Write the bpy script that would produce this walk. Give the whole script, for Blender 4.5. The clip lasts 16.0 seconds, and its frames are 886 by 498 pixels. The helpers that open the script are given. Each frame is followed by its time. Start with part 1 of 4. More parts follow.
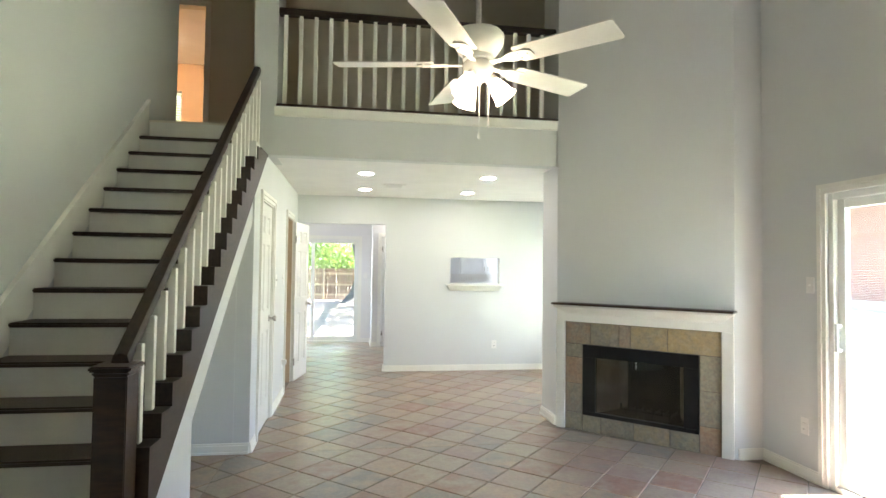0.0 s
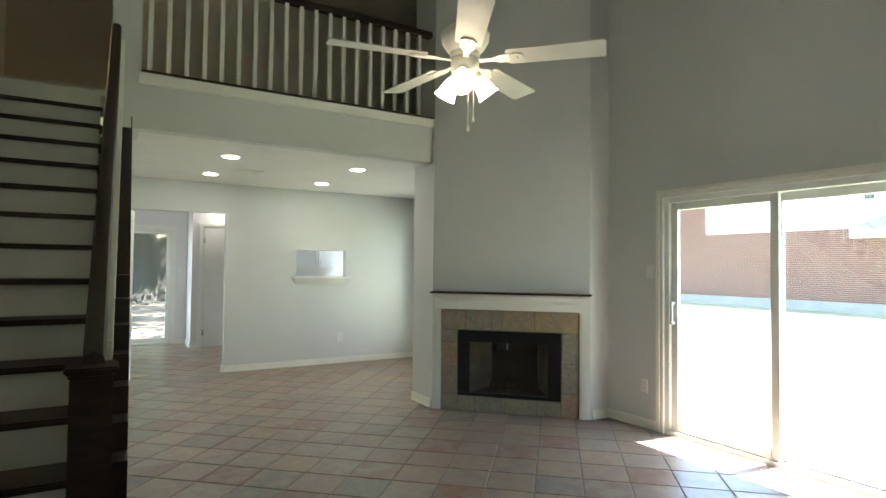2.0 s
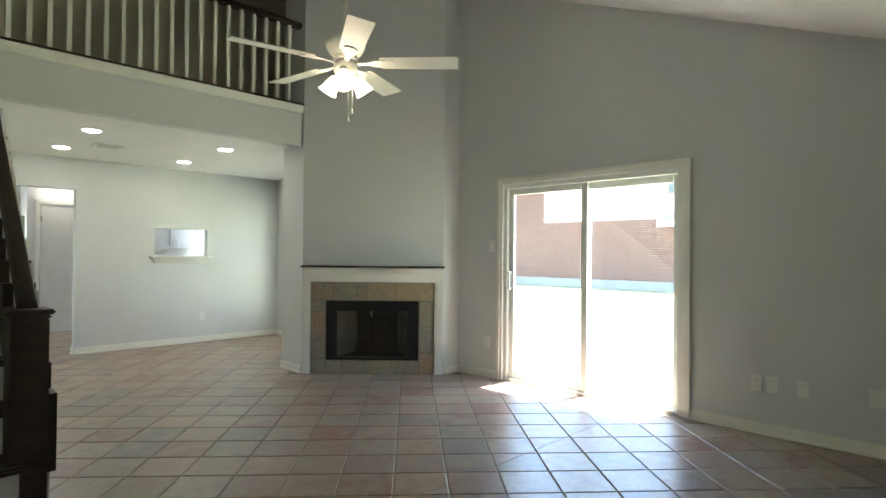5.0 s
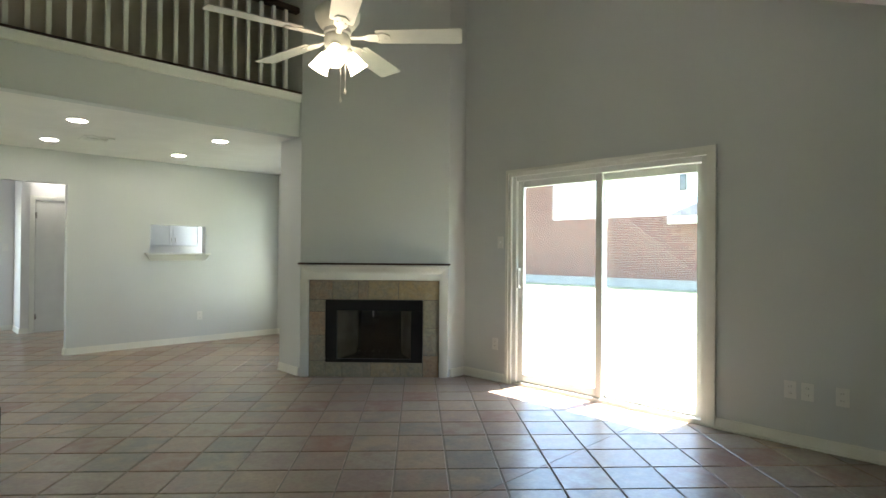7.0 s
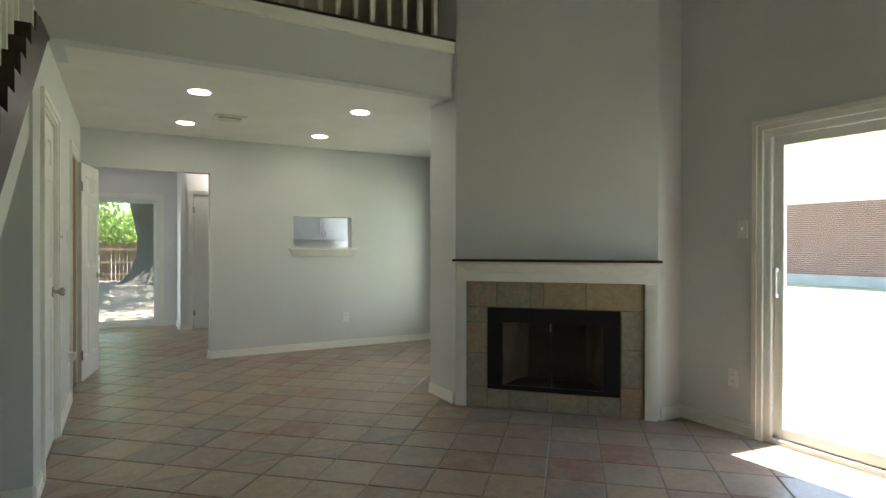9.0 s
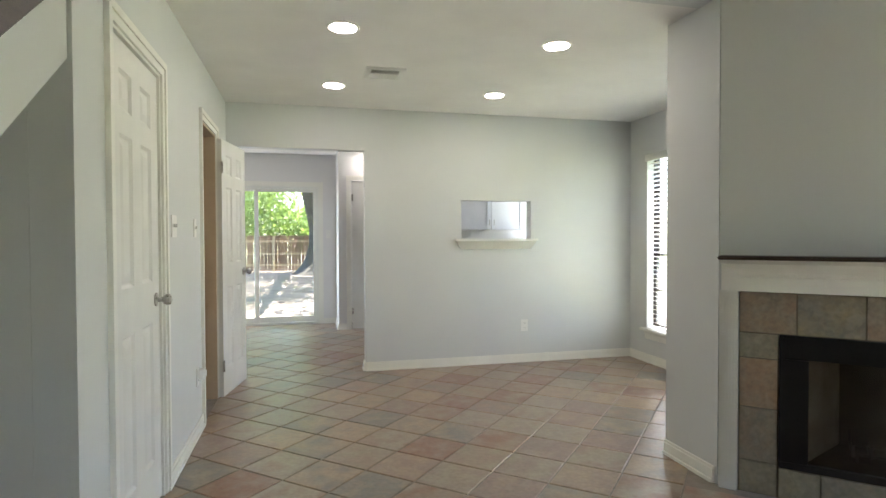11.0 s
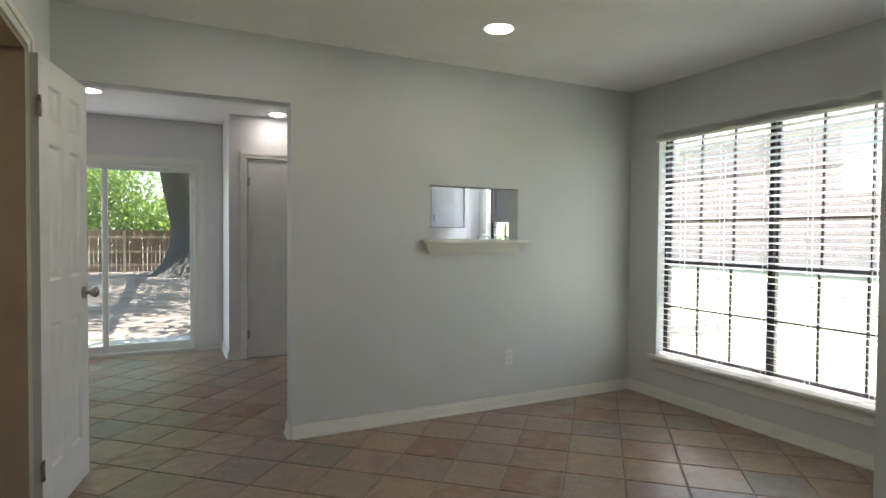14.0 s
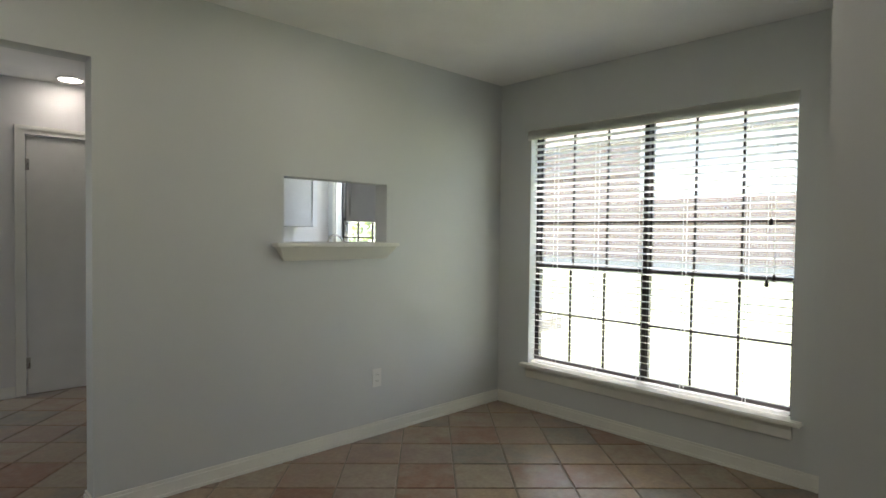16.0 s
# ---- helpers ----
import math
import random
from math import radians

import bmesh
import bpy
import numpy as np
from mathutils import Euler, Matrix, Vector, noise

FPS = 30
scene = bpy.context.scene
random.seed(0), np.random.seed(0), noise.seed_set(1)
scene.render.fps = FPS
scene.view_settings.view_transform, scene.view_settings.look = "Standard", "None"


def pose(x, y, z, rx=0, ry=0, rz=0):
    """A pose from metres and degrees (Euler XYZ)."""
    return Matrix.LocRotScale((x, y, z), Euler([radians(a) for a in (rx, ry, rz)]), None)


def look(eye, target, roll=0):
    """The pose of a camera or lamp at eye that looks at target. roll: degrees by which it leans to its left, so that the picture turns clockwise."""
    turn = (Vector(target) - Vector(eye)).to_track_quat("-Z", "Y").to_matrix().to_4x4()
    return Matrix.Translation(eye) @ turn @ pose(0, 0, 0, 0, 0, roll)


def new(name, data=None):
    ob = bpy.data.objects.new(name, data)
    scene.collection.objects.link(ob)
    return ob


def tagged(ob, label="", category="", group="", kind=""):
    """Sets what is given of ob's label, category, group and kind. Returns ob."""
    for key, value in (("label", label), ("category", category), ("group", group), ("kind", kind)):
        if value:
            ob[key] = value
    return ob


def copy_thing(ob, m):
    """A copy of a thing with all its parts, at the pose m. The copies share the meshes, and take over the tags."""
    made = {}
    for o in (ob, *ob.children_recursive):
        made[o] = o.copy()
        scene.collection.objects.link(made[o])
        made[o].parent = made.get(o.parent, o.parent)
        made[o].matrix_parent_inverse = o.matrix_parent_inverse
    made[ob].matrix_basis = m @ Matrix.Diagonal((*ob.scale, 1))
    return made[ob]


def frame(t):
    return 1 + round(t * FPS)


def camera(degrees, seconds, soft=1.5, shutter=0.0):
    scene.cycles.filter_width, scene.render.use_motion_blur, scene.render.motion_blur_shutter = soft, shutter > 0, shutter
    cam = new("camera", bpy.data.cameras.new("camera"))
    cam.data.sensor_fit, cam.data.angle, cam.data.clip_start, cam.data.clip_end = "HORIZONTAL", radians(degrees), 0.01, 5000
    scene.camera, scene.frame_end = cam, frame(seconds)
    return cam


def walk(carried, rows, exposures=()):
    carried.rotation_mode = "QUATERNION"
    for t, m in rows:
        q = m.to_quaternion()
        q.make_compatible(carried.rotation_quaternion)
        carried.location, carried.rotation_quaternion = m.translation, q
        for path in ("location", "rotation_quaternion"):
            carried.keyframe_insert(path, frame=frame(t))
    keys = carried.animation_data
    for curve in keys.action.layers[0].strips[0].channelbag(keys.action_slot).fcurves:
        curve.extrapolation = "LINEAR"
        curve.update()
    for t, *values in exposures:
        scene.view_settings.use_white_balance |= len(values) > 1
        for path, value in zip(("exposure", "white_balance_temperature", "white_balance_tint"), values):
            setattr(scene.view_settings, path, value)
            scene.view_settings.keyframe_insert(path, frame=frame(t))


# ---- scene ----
cam = camera(76.1, 16.0)
PATH = [
    (0, (0.248, 0.66, 1.46), (0.556, 2.635, 1.526), 0.75),
    (0.5, (0.005, 0.748, 1.425), (0.465, 2.693, 1.495), 1.1),
    (1, (-0.239, 0.79, 1.427), (0.435, 2.672, 1.495), 0.9),
    (1.5, (-0.482, 0.804, 1.422), (0.393, 2.601, 1.486), 0.7),
    (2, (-0.66, 0.883, 1.398), (0.362, 2.6, 1.459), 0.6),
    (2.5, (-0.778, 0.924, 1.345), (0.328, 2.588, 1.416), 0.7),
    (3, (-0.926, 0.863, 1.307), (0.294, 2.446, 1.373), 0.6),
    (3.5, (-1.021, 0.741, 1.262), (0.309, 2.233, 1.331), 0.7),
    (4, (-1.054, 0.625, 1.257), (0.326, 2.072, 1.307), 0.6),
    (4.5, (-1.096, 0.533, 1.257), (0.305, 1.959, 1.285), 0.6),
    (5, (-1.124, 0.44, 1.278), (0.299, 1.844, 1.299), 0.5),
    (7.3, (-0.761, 0.759, 1.26), (0.633, 2.193, 1.271), 0.4),
    (7.5, (-0.669, 0.858, 1.267), (0.694, 2.322, 1.274), 0.4),
    (8, (-0.43, 1.184, 1.275), (0.802, 2.759, 1.276), 0.2),
    (8.5, (-0.272, 1.576, 1.281), (0.805, 3.262, 1.265), -0.0),
    (9, (-0.147, 1.907, 1.254), (0.833, 3.65, 1.244), 0.1),
    (9.5, (0.009, 2.273, 1.243), (0.867, 4.079, 1.223), 0.0),
    (10, (0.091, 2.598, 1.221), (0.801, 4.468, 1.194), -0.0),
    (10.2, (0.139, 2.745, 1.215), (0.793, 4.635, 1.19), -0.1),
    (12.3, (0.134, 4.281, 1.313), (0.479, 6.25, 1.254), 0.0),
    (12.5, (0.109, 4.41, 1.299), (0.476, 6.375, 1.241), -0.0),
    (13, (0.038, 4.724, 1.294), (0.529, 6.662, 1.237), 0.1),
    (13.5, (-0.04, 4.945, 1.276), (0.635, 6.827, 1.224), 0.3),
    (14, (-0.037, 5.137, 1.266), (0.856, 6.925, 1.216), 0.4),
    (14.5, (0.05, 5.336, 1.292), (1.083, 7.048, 1.236), 0.5),
    (15, (0.095, 5.469, 1.306), (1.263, 7.091, 1.246), 0.5),
    (15.5, (0.101, 5.611, 1.326), (1.387, 7.141, 1.262), 0.6),
    (16, (0.076, 5.735, 1.293), (1.452, 7.185, 1.24), 0.7),
]

EXPOSURE = [(0.0, 4.45, 6400, 18), (1.0, 3.95, 6450, 16), (1.5, 3.65, 6450, 14), (2.0, 3.55, 6500, 12), (2.5, 3.2, 6500, 12), (3.5, 3.4, 6500, 12), (5.0, 3.7, 6450, 12), (7.3, 3.35, 6550, 12), (8.0, 3.0, 6600, 12), (9.0, 3.05, 6700, 12), (9.5, 3.4, 6650, 12), (10.2, 3.7, 6600, 15), (12.5, 3.3, 6500, 22), (13.5, 2.98, 6500, 20), (14.0, 2.7, 6500, 19), (14.5, 2.52, 6550, 18), (15.0, 2.46, 6550, 18), (16.0, 2.42, 6650, 18)]
walk(cam, [(t, look(eye, target, roll)) for t, eye, target, roll in PATH], EXPOSURE)

# ---- world and sun ----
world = bpy.data.worlds.new("world")
scene.world = world
world.use_nodes = True
wn = world.node_tree.nodes
sky = wn.new("ShaderNodeTexSky")
sky.sky_type, sky.sun_disc = "NISHITA", False
sky.sun_elevation, sky.sun_rotation = radians(74), radians(97)
wn["Background"].inputs[1].default_value = 0.15
world.node_tree.links.new(sky.outputs[0], wn["Background"].inputs[0])
sun = new("sun", bpy.data.lights.new("sun", "SUN"))
sun.data.energy, sun.data.angle, sun.data.color = 4.5, radians(0.5), (1.0, 0.96, 0.9)
sun.matrix_world = look((0, 0, 0), (-0.5, 0.06, -1.8))


# sky light entering by the far leaf of the kitchen's patio door
sky_lamp = new("kitchen_daylight", bpy.data.lights.new("kitchen_daylight", "AREA"))
sky_lamp.data.shape, sky_lamp.data.size, sky_lamp.data.size_y = "RECTANGLE", 0.4, 1.6
sky_lamp.data.energy, sky_lamp.data.color = 1.2, (0.88, 0.94, 1.0)
sky_lamp.matrix_world = look((-1.12, 11.73, 1.0), (1.4, 9.4, 1.1))
# sky light entering by the kitchen's side window
side_lamp = new("kitchen_side_daylight", bpy.data.lights.new("kitchen_side_daylight", "AREA"))
side_lamp.data.shape, side_lamp.data.size, side_lamp.data.size_y = "RECTANGLE", 0.76, 0.46
side_lamp.data.energy, side_lamp.data.color = 1.1, (0.88, 0.94, 1.0)
side_lamp.matrix_world = look((3.6, 10.52, 1.76), (1.0, 10.4, 1.3))


# ---- materials ----
def material(name, colour, rough=0.5, metal=0.0, vary=0.08, scale=6.0, fine=60.0, bump=0.05, stretch=(1, 1, 1), tint=None, random_hue=0.0):
    m = bpy.data.materials.new(name)
    m.use_nodes = True
    n, l = m.node_tree.nodes, m.node_tree.links
    b = n["Principled BSDF"]
    b.inputs["Metallic"].default_value = metal
    co = n.new("ShaderNodeTexCoord")
    mp = n.new("ShaderNodeMapping")
    mp.inputs["Scale"].default_value = stretch
    l.new(co.outputs["Object"], mp.inputs["Vector"])
    big, small = n.new("ShaderNodeTexNoise"), n.new("ShaderNodeTexNoise")
    big.inputs["Scale"].default_value, small.inputs["Scale"].default_value = scale, fine
    big.inputs["Detail"].default_value = 5
    small.inputs["Detail"].default_value = 6
    l.new(mp.outputs[0], big.inputs["Vector"])
    l.new(mp.outputs[0], small.inputs["Vector"])
    mix = n.new("ShaderNodeMix")
    mix.data_type = "RGBA"
    dark = tint or tuple(c * (1 - 2 * vary) for c in colour)
    mix.inputs["A"].default_value = (*dark, 1)
    mix.inputs["B"].default_value = (*[min(1, c * (1 + vary)) for c in colour], 1)
    add = n.new("ShaderNodeMath")
    add.operation = "MULTIPLY_ADD"
    l.new(small.outputs[0], add.inputs[0])
    add.inputs[1].default_value = 0.35
    l.new(big.outputs[0], add.inputs[2])
    ramp = n.new("ShaderNodeMapRange")
    ramp.inputs["From Min"].default_value, ramp.inputs["From Max"].default_value = 0.42, 0.92
    l.new(add.outputs[0], ramp.inputs["Value"])
    l.new(ramp.outputs[0], mix.inputs["Factor"])
    out = mix.outputs["Result"]
    if random_hue:
        info = n.new("ShaderNodeObjectInfo")
        geo = n.new("ShaderNodeNewGeometry")
        both = n.new("ShaderNodeMath")
        both.operation = "ADD"
        l.new(info.outputs["Random"], both.inputs[0])
        l.new(geo.outputs["Random Per Island"], both.inputs[1])
        hue = n.new("ShaderNodeHueSaturation")
        val = n.new("ShaderNodeMapRange")
        val.inputs["From Max"].default_value = 2.0
        val.inputs["To Min"].default_value, val.inputs["To Max"].default_value = 1 - random_hue, 1 + random_hue
        l.new(both.outputs[0], val.inputs["Value"])
        l.new(val.outputs[0], hue.inputs["Value"])
        l.new(out, hue.inputs["Color"])
        out = hue.outputs[0]
    l.new(out, b.inputs["Base Color"])
    rr = n.new("ShaderNodeMapRange")
    rr.inputs["To Min"].default_value, rr.inputs["To Max"].default_value = max(0.02, rough - 0.07), min(1, rough + 0.08)
    l.new(small.outputs[0], rr.inputs["Value"])
    l.new(rr.outputs[0], b.inputs["Roughness"])
    if bump:
        bp = n.new("ShaderNodeBump")
        bp.inputs["Strength"].default_value, bp.inputs["Distance"].default_value = bump, 0.01
        l.new(small.outputs[0], bp.inputs["Height"])
        l.new(bp.outputs[0], b.inputs["Normal"])
    return m


def glow(name, colour, strength):
    m = bpy.data.materials.new(name)
    m.use_nodes = True
    b = m.node_tree.nodes["Principled BSDF"]
    b.inputs["Base Color"].default_value = (0.9, 0.9, 0.88, 1)
    b.inputs["Emission Color"].default_value = (*colour, 1)
    b.inputs["Emission Strength"].default_value = strength
    return m


def glass(name, tint=(0.97, 1.0, 0.98), rough=0.0, haze=0.012):
    m = bpy.data.materials.new(name)
    m.use_nodes = True
    n, l = m.node_tree.nodes, m.node_tree.links
    # A translucent share imitates the glare that washes out the view.
    clear, shine, scatter = n.new("ShaderNodeBsdfTransparent"), n.new("ShaderNodeBsdfGlossy"), n.new("ShaderNodeBsdfTranslucent")
    mix, film = n.new("ShaderNodeMixShader"), n.new("ShaderNodeMixShader")
    clear.inputs[0].default_value = (*tint, 1)
    scatter.inputs[0].default_value = (0.9, 0.9, 0.88, 1)
    shine.inputs["Roughness"].default_value = rough
    film.inputs[0].default_value = haze
    mix.inputs[0].default_value = 0.05
    l.new(clear.outputs[0], film.inputs[1])
    l.new(scatter.outputs[0], film.inputs[2])
    l.new(film.outputs[0], mix.inputs[1])
    l.new(shine.outputs[0], mix.inputs[2])
    l.new(mix.outputs[0], n["Material Output"].inputs[0])
    return m


def tile_material(name, tones, rough=0.35, bump=0.12, clouds=7.0, veil=0.22):
    """Slate-look ceramic: each piece takes its own tone, with cloudy marbling over it."""
    m = bpy.data.materials.new(name)
    m.use_nodes = True
    n, l = m.node_tree.nodes, m.node_tree.links
    b = n["Principled BSDF"]
    info, geo, both, frac = n.new("ShaderNodeObjectInfo"), n.new("ShaderNodeNewGeometry"), n.new("ShaderNodeMath"), n.new("ShaderNodeMath")
    both.operation, frac.operation = "ADD", "FRACT"
    l.new(info.outputs["Random"], both.inputs[0])
    l.new(geo.outputs["Random Per Island"], both.inputs[1])
    l.new(both.outputs[0], frac.inputs[0])
    pos = geo.outputs["Position"]
    cloud, grain = n.new("ShaderNodeTexNoise"), n.new("ShaderNodeTexNoise")
    cloud.inputs["Scale"].default_value, cloud.inputs["Detail"].default_value = clouds, 6
    grain.inputs["Scale"].default_value, grain.inputs["Detail"].default_value = 45.0, 6
    l.new(pos, cloud.inputs["Vector"])
    l.new(pos, grain.inputs["Vector"])
    shift = n.new("ShaderNodeMath")
    shift.operation = "MULTIPLY_ADD"
    l.new(cloud.outputs[0], shift.inputs[0])
    shift.inputs[1].default_value = 0.4
    l.new(frac.outputs[0], shift.inputs[2])
    wrap = n.new("ShaderNodeMath")
    wrap.operation = "PINGPONG"
    wrap.inputs[1].default_value = 1.0
    l.new(shift.outputs[0], wrap.inputs[0])
    ramp = n.new("ShaderNodeValToRGB")
    e = ramp.color_ramp.elements
    while len(e) < len(tones):
        e.new(0.5)
    for i, c in enumerate(tones):
        e[i].position, e[i].color = i / (len(tones) - 1), (*c, 1)
    l.new(wrap.outputs[0], ramp.inputs[0])
    mix = n.new("ShaderNodeMix")
    mix.data_type, mix.blend_type = "RGBA", "OVERLAY"
    mix.inputs["Factor"].default_value = 0.35
    l.new(ramp.outputs[0], mix.inputs["A"])
    l.new(grain.outputs[0], mix.inputs["B"])
    # pale mineral veil in patches over the glaze
    patch, pale = n.new("ShaderNodeTexNoise"), n.new("ShaderNodeMix")
    patch.inputs["Scale"].default_value, patch.inputs["Detail"].default_value, patch.inputs["Distortion"].default_value = clouds * 1.7, 4, 0.8
    l.new(pos, patch.inputs["Vector"])
    amount = n.new("ShaderNodeMapRange")
    amount.inputs["From Min"].default_value, amount.inputs["From Max"].default_value = 0.48, 0.72
    amount.inputs["To Max"].default_value = veil
    l.new(patch.outputs[0], amount.inputs["Value"])
    pale.data_type = "RGBA"
    pale.inputs["B"].default_value = (0.42, 0.37, 0.28, 1)
    l.new(amount.outputs[0], pale.inputs["Factor"])
    l.new(mix.outputs["Result"], pale.inputs["A"])
    l.new(pale.outputs["Result"], b.inputs["Base Color"])
    rr = n.new("ShaderNodeMapRange")
    rr.inputs["To Min"].default_value, rr.inputs["To Max"].default_value = rough - 0.05, rough + 0.08
    l.new(grain.outputs[0], rr.inputs["Value"])
    l.new(rr.outputs[0], b.inputs["Roughness"])
    bp, sm = n.new("ShaderNodeBump"), n.new("ShaderNodeMath")
    sm.operation = "ADD"
    l.new(cloud.outputs[0], sm.inputs[0])
    l.new(grain.outputs[0], sm.inputs[1])
    bp.inputs["Strength"].default_value, bp.inputs["Distance"].default_value = bump, 0.01
    l.new(sm.outputs[0], bp.inputs["Height"])
    l.new(bp.outputs[0], b.inputs["Normal"])
    return m


PAINT = material("grey_wall_paint", (0.64, 0.66, 0.65), 0.62, vary=0.02, scale=1.5, fine=180, bump=0.06)
WARM_PAINT = material("tan_wall_paint", (0.66, 0.61, 0.51), 0.65, vary=0.03, scale=1.5, fine=180, bump=0.06)
TAN_PAINT = material("tan_door_jamb_paint", (0.5, 0.37, 0.25), 0.5, vary=0.06, scale=4, fine=90, bump=0.03)
# The tan also carries the room's presumed warm lamplight in its colour.
BEDROOM_PAINT = material("lamplit_tan_bedroom_paint", (0.66, 0.47, 0.30), 0.65, vary=0.03, scale=1.5, fine=180, bump=0.06)
# Wall grey made paler: the kitchen's brighter light is put into the paint.
LIGHTENED_PAINT = material("lightened_grey_paint", (0.75, 0.75, 0.745), 0.6, vary=0.02, scale=1.5, fine=180, bump=0.06)
CEILING = material("white_ceiling_paint", (0.82, 0.81, 0.79), 0.8, vary=0.03, scale=3, fine=120, bump=0.15)
TRIM = material("white_gloss_trim", (0.82, 0.82, 0.76), 0.38, vary=0.03, scale=4, fine=90, bump=0.03)
DOOR = material("white_door_paint", (0.76, 0.76, 0.72), 0.42, vary=0.03, scale=5, fine=110, bump=0.04)
RISER = material("cream_riser_paint", (0.74, 0.73, 0.67), 0.5, vary=0.04, scale=5, fine=90, bump=0.04)
WOOD = material("dark_stained_wood", (0.05, 0.026, 0.015), 0.42, vary=0.25, scale=8, fine=70, bump=0.08, stretch=(1, 6, 6), tint=(0.022, 0.013, 0.009))
WOOD_LONG = material("dark_stained_rail", (0.034, 0.02, 0.012), 0.45, vary=0.25, scale=8, fine=70, bump=0.08, stretch=(6, 1, 6), tint=(0.017, 0.01, 0.007))
GROUT = material("grey_grout", (0.27, 0.235, 0.2), 0.9, vary=0.15, scale=12, fine=150, bump=0.2)
TILE = tile_material("slate_look_floor_tile", [(0.31, 0.17, 0.115), (0.28, 0.235, 0.165), (0.305, 0.205, 0.155), (0.195, 0.18, 0.155), (0.35, 0.25, 0.165), (0.26, 0.18, 0.15), (0.31, 0.255, 0.19), (0.245, 0.125, 0.085)], 0.3, 0.05)
HEARTH_GROUT = material("brown_hearth_grout", (0.19, 0.165, 0.125), 0.9, vary=0.15, scale=12, fine=150, bump=0.2)
HEARTH_TILE = tile_material("slate_look_hearth_tile", [(0.34, 0.275, 0.165), (0.235, 0.22, 0.165), (0.33, 0.215, 0.135), (0.215, 0.205, 0.165), (0.38, 0.28, 0.14)], 0.45, clouds=13.0, veil=0.35)
METAL_BLACK = material("black_painted_steel", (0.012, 0.012, 0.012), 0.35, metal=0.3, vary=0.2, bump=0.03)
SOOT = material("sooty_firebrick", (0.1, 0.09, 0.08), 0.9, vary=0.4, scale=7, fine=60, bump=0.3, tint=(0.02, 0.02, 0.02))
PALE_BRICK = material("pale_firebrick_panel", (0.42, 0.38, 0.33), 0.9, vary=0.3, scale=6, fine=60, bump=0.25)
NICKEL = material("brushed_nickel", (0.5, 0.48, 0.44), 0.28, metal=1.0, vary=0.1, bump=0.0)
PLASTIC = material("white_plastic", (0.78, 0.78, 0.75), 0.35, vary=0.03, bump=0.0)
DARK_SLOT = material("dark_slot", (0.03, 0.03, 0.03), 0.6, vary=0.1, bump=0.0)
FAN_WHITE = material("white_fan_enamel", (0.78, 0.77, 0.72), 0.4, vary=0.04, fine=80, bump=0.02)
SHADE = glow("frosted_lit_glass", (1.0, 0.84, 0.58), 1.2)
CAN_GLOW = glow("lit_can_lens", (1.0, 0.95, 0.85), 6.5)
VINYL = material("white_vinyl_frame", (0.78, 0.79, 0.75), 0.35, vary=0.03, bump=0.0)
BRONZE = material("bronze_window_frame", (0.035, 0.03, 0.027), 0.45, metal=0.4, vary=0.15, bump=0.02)
GLASS = glass("window_glass")
# More glare haze, mixed into the panes as translucent white.
HAZY = glass("hazy_window_glass", haze=0.075)
PATIO_GLASS = glass("patio_door_glass", haze=0.007)
SMOKED = glass("smoked_fire_glass", (0.7, 0.68, 0.64), 0.02, 0.0)
SLAT = material("white_blind_slat", (0.8, 0.8, 0.78), 0.45, vary=0.02, bump=0.0)
slat_nodes, slat_links = SLAT.node_tree.nodes, SLAT.node_tree.links
through_slat, slat_mix = slat_nodes.new("ShaderNodeBsdfTranslucent"), slat_nodes.new("ShaderNodeMixShader")
through_slat.inputs[0].default_value, slat_mix.inputs[0].default_value = (0.92, 0.92, 0.9, 1), 0.7
slat_links.new(slat_nodes["Principled BSDF"].outputs[0], slat_mix.inputs[1])
slat_links.new(through_slat.outputs[0], slat_mix.inputs[2])
slat_links.new(slat_mix.outputs[0], slat_nodes["Material Output"].inputs[0])
CABINET = material("white_cabinet_paint", (0.76, 0.78, 0.8), 0.4, vary=0.03, bump=0.02)
COUNTER = material("pale_stone_counter", (0.55, 0.53, 0.5), 0.25, vary=0.15, scale=25, fine=140, bump=0.02)
BRICK = material("red_brick", (0.175, 0.068, 0.055), 0.85, vary=0.2, scale=3, fine=40, bump=0.2, random_hue=0.25)
MORTAR = material("pale_mortar", (0.5, 0.45, 0.4), 0.9, vary=0.12, scale=8, fine=90, bump=0.1)
SIDING = material("white_siding", (0.78, 0.79, 0.8), 0.6, vary=0.03, bump=0.02)
ROOFING = material("brown_shingle", (0.2, 0.15, 0.13), 0.9, vary=0.25, scale=5, fine=40, bump=0.3, random_hue=0.2)
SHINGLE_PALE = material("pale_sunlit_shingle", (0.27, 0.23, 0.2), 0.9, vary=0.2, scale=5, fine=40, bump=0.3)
CONCRETE = material("grey_concrete", (0.31, 0.32, 0.3), 0.9, vary=0.12, scale=2, fine=60, bump=0.15)
GRASS = material("dry_lawn", (0.27, 0.28, 0.165), 0.95, vary=0.35, scale=0.8, fine=30, bump=0.4, tint=(0.17, 0.2, 0.095))
LITTER = material("leaf_litter_soil", (0.16, 0.13, 0.105), 0.95, vary=0.35, scale=2.6, fine=22, bump=0.6, tint=(0.035, 0.027, 0.02))
FENCE = material("weathered_cedar", (0.17, 0.10, 0.065), 0.85, vary=0.3, scale=3, fine=40, bump=0.2, stretch=(8, 8, 1), random_hue=0.35)
FENCE_PALE = material("pale_cedar_post", (0.36, 0.29, 0.2), 0.85, vary=0.2, scale=3, fine=40, bump=0.2, stretch=(8, 8, 1))
